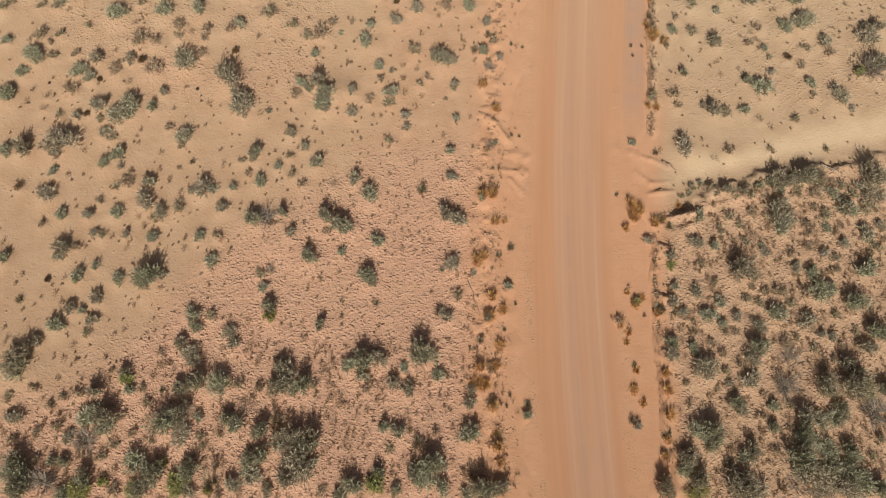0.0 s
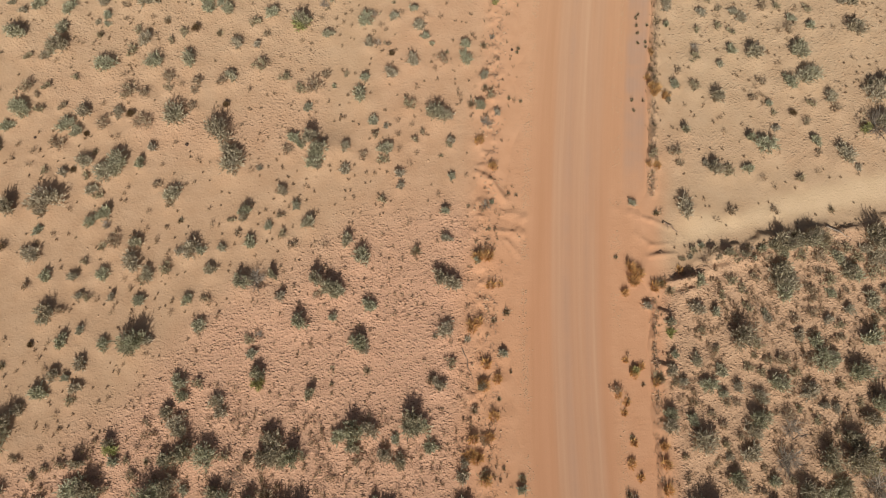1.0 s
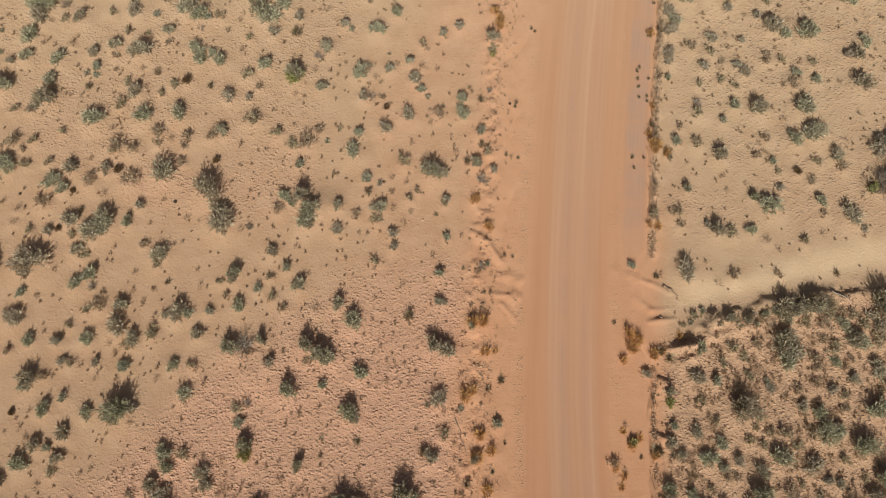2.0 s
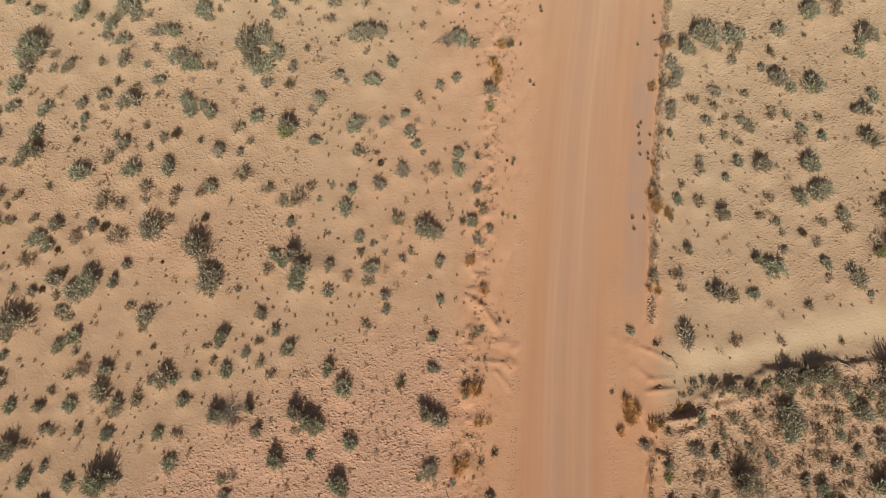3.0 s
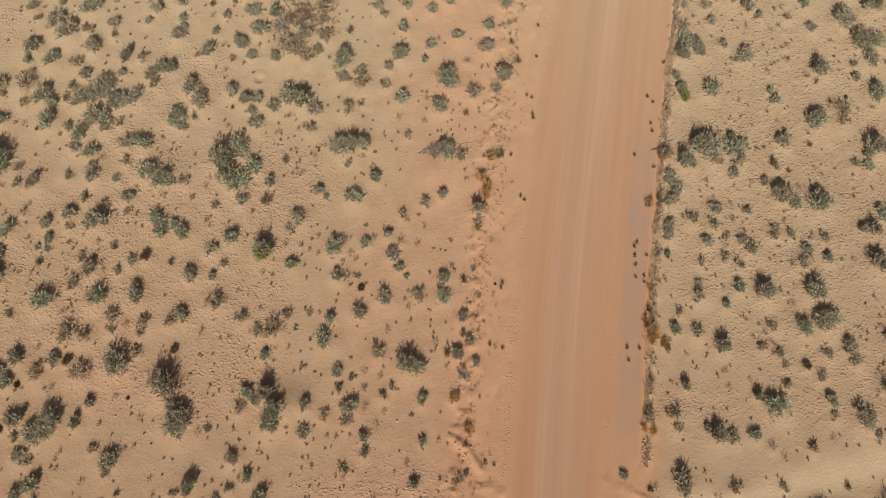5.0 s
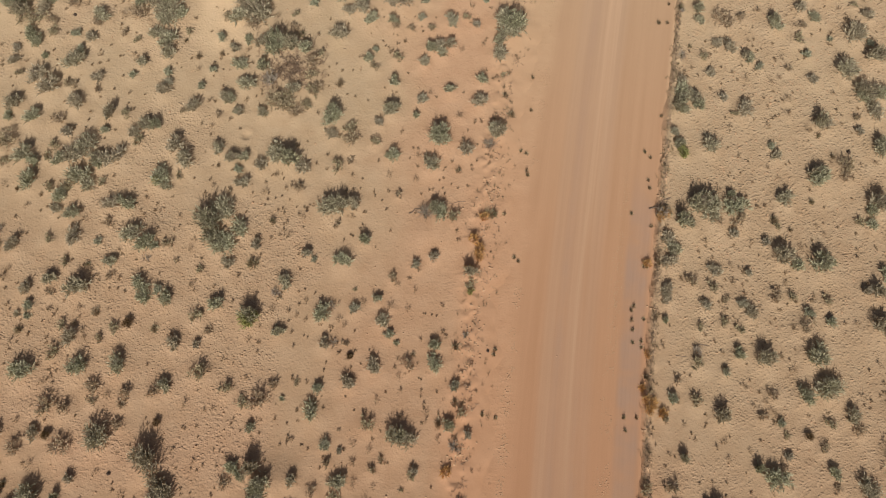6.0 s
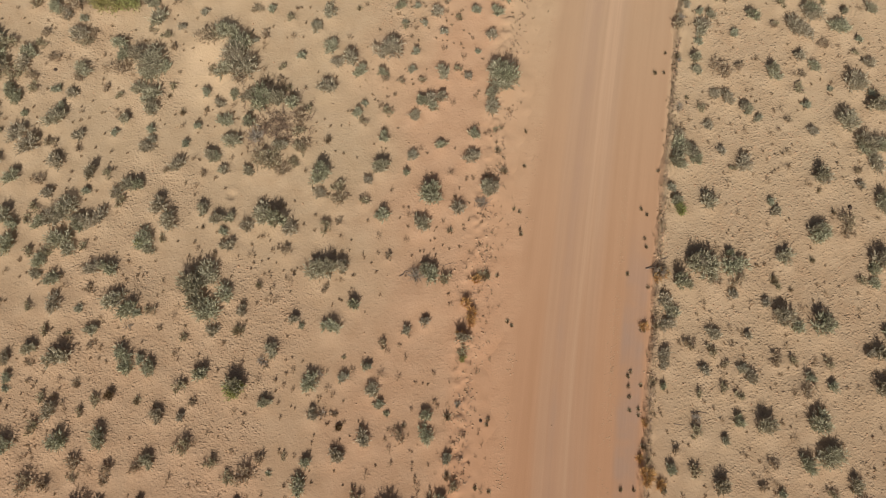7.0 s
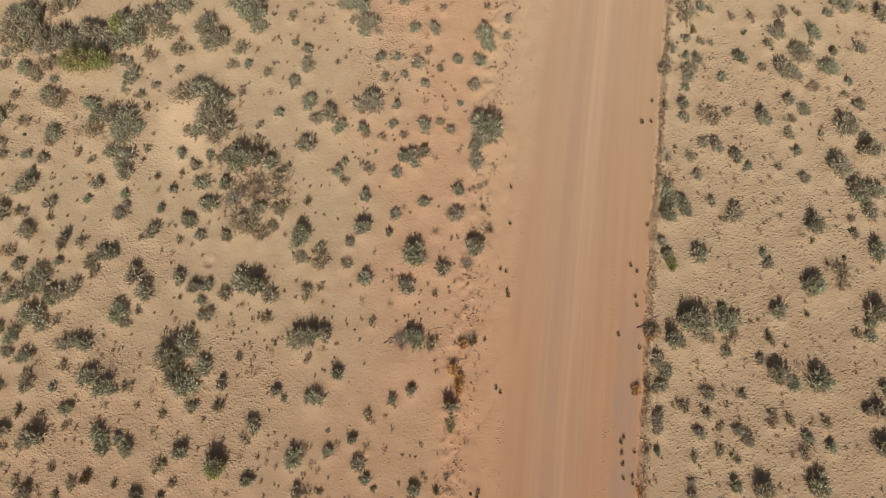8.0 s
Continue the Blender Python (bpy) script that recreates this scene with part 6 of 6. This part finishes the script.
def stone(x, y, r, label):
    rng = np.random.default_rng(int(100 * (x + 50)))
    bm = bmesh.new()
    bmesh.ops.create_icosphere(bm, subdivisions=2, radius=r)
    for v in bm.verts:
        v.co *= float(rng.uniform(0.8, 1.15))
        v.co.z *= 0.7
    me = bpy.data.meshes.new("stone")
    bm.to_mesh(me)
    bm.free()
    me.materials.append(IRONSTONE)
    ob = new("stone", me)
    ob.location = (x, y, surface(x, y) + 0.3 * r)
    tagged(ob, label, "stone")


stone(-15.14, 36.03, 0.09, "reddish brown stone on sand")
# A small black spot on the plain, drawn as a dark lump.
stone(21.32, 30.98, 0.10, "small black lump on the plain")
stone(-17.53, 25.21, 0.06, "small dark stone on sand")
stone(-16.72, 15.80, 0.06, "small dark stone on sand")
stone(-10.07, 15.66, 0.08, "small dark stone on sand")
stone(-3.42, 26.83, 0.07, "small dark stone on sand")
stone(4.63, 21.03, 0.06, "small dark stone at the road edge")


def top_of(x, y):
    k = inside_road(x, y)
    low = sunk_land(x, y)
    return np.maximum(low, road_top(x, y) * k + (low - 0.05) * (1 - k))


def scatter_clods(count):
    """Loose lumps of soil, thick on the crusted ground and few elsewhere."""
    rng = np.random.default_rng(12)
    x, y = rng.uniform(-20, 26, count), rng.uniform(-3, 45, count)
    crust, pale, shoulder = zones(x, y)
    road = inside_road(x, y)
    keep = rng.uniform(0, 1, count) < (0.11 + 0.89 * crust) * (1 - 0.9 * pale) * (1 - 0.6 * shoulder) * (1 - np.clip(road * 1.6, 0, 0.99))
    x, y = x[keep], y[keep]
    size = np.minimum(rng.gamma(2.0, 0.012, len(x)) + 0.012, 0.085)
    me = lumps("soil_clods", x, y, top_of(x, y), size, rng, CLOD)
    tagged(new("soil_clods", me), "loose lumps of red soil on the crusted ground", "soil", kind="stuff")


def scatter_crumbs():
    """Crumbs that the grader left in two lines on the road, and lumps on its banks."""
    rng = np.random.default_rng(14)
    parts = []
    for share, count, wide, small, large in ((0.185, 3000, 0.016, 0.014, 0.050), (0.785, 2400, 0.016, 0.012, 0.042), (0.745, 900, 0.008, 0.010, 0.034), (0.1, 900, 0.06, 0.01, 0.035), (1.02, 1500, 0.016, 0.02, 0.085), (-0.06, 1500, 0.045, 0.02, 0.09), (0.5, 1900, 0.27, 0.006, 0.024), (0.13, 900, 0.09, 0.008, 0.03)):
        y = rng.uniform(-3, 45, count)
        u = share + rng.normal(size=count) * wide
        lo, hi = road_edge(y, LEFT_EDGE), road_edge(y, RIGHT_EDGE)
        x = lo + u * (hi - lo)
        keep = (layers(x, y, 0.9, 101) > 0.5) & ~((share > 1) & (y > 9.2) & (y < 13.6))
        parts.append(np.stack([x, y, rng.uniform(small, large, count)])[:, keep])
    x, y, r = np.concatenate(parts, 1)
    me = lumps("road_crumbs", x, y, top_of(x, y), r, rng, CLOD)
    tagged(new("road_crumbs", me), "crumbs and lumps of earth along the graded road", "soil", kind="stuff")


def scatter_seedlings(count):
    """Tiny dry tufts between the bushes, too many to count."""
    rng = np.random.default_rng(21)
    verts, faces = [], []
    x, y = rng.uniform(-21, 27, count), rng.uniform(-3.5, 46, count)
    crust, pale, _ = zones(x, y)
    road = inside_road(x, y)
    clump = smooth(layers(x, y, 2.2, 97), 0.35, 0.65)
    keep = (rng.uniform(0, 1, count) < (0.12 + 0.88 * clump) * (1 - 0.85 * pale)) & (road < 0.02)
    x, y = x[keep], y[keep]
    z = land(x, y)
    spots = [(px, py, pz, min(0.05 + rng.gamma(1.5, 0.05), 0.36)) for px, py, pz in zip(x, y, z)]
    x, y = np.concatenate([rng.uniform(10.8, 24, 2300), rng.uniform(-17, 4, 1100)]), np.concatenate([rng.uniform(-3.5, 11.5, 2300), rng.uniform(-3.5, 4.0, 1100)])
    keep = (zones(x, y)[0] > 0.6) & (inside_road(x, y) < 0.02) & (layers(x, y, 1.4, 99) > 0.42)
    spots += [(px, py, pz, min(0.10 + rng.gamma(2.0, 0.06), 0.5)) for px, py, pz in zip(x[keep], y[keep], land(x[keep], y[keep]))]
    spots += [(px, py, surface(px, py), w) for px, py, w in PLANTS["seedling"]]
    for px, py, pz, size in spots:
        v, f = leaves_on(rng, [(0, 0, size * 0.2, size * 0.3)], int(5 + 30 * size), size * 0.3, 0.055, 0.024, 4, 0.7, 0.5)
        o = len(verts)
        verts.extend(v + np.array([px, py, pz]))
        faces.extend(f + o)
    tagged(new("seedling_tufts", mesh_of("seedling_tufts", verts, faces, SCRUB)), "tiny dry brown tufts dotted over the sand", "grass", kind="stuff")


def scatter_verge():
    """Litter and short dry grass along the two road banks."""
    rng = np.random.default_rng(33)
    verts, faces = [], []
    bits, bit_faces = [], []
    for edge, share, wide in ((RIGHT_EDGE, 1.0, 0.11), (LEFT_EDGE, 0.5, 0.5)):
        for y in np.arange(-3, 46, 0.035):
            if rng.uniform() > share or (edge is RIGHT_EDGE and 9.0 < y < 13.8):
                continue
            grass = rng.uniform() < 0.45
            x = float(road_edge(y, edge)) + (0.12 if edge is RIGHT_EDGE else -0.3) + rng.normal() * wide * (1.0 if grass else 0.4)
            z = surface(x, y)
            if grass:
                v, f = blades_on(rng, 9, 0.05, rng.uniform(0.06, 0.2), 0.014, 0.7)
                o = len(verts)
                verts.extend(v + np.array([x, y, z - 0.01]))
                faces.extend(tuple(int(i) + o for i in g) for g in f)
            else:
                v, f = sticks_on(rng, 3, rng.uniform(0.07, 0.2), 0.03, 0.008, 1)
                o = len(bits)
                bits.extend(np.array(v) + np.array([x, y, z]))
                bit_faces.extend(tuple(int(i) + o for i in g) for g in f)
    tagged(new("verge_grass", mesh_of("verge_grass", verts, faces, REED)), "short dry grass along the road banks", "grass", kind="stuff")
    tagged(new("verge_litter", mesh_of("verge_litter", bits, bit_faces, LITTER)), "dark twig litter along the road banks", "litter", kind="stuff")


def scatter_litter(count):
    """Fallen twigs on the crusted soil between the southern bushes."""
    rng = np.random.default_rng(45)
    x, y = rng.uniform(-17, 25, count), rng.uniform(-2.5, 13, count)
    crust, _, shoulder = zones(x, y)
    chance = crust * (1 - shoulder) * np.where(x > 10, 0.9, 0.75 * smooth(5.5 - y + 0.15 * x, 0, 4.0)) * smooth(layers(x, y, 1.6, 107), 0.3, 0.6)
    keep = rng.uniform(0, 1, count) < chance
    verts, faces = [], []
    for px, py, pz in zip(x[keep], y[keep], top_of(x[keep], y[keep])):
        v, f = sticks_on(rng, 2, rng.uniform(0.08, 0.24), 0.05, 0.009, 0)
        o = len(verts)
        verts.extend(np.array(v) + np.array([px, py, pz + 0.01]))
        faces.extend(tuple(int(i) + o for i in g) for g in f)
    tagged(new("twig_litter_patch", mesh_of("twig_litter_patch", verts, faces, LITTER)), "fallen dark twigs scattered over crusted red soil", "litter", kind="stuff")


scatter_litter(11000)
scatter_clods(66000)
scatter_crumbs()
scatter_seedlings(7000)
scatter_verge()
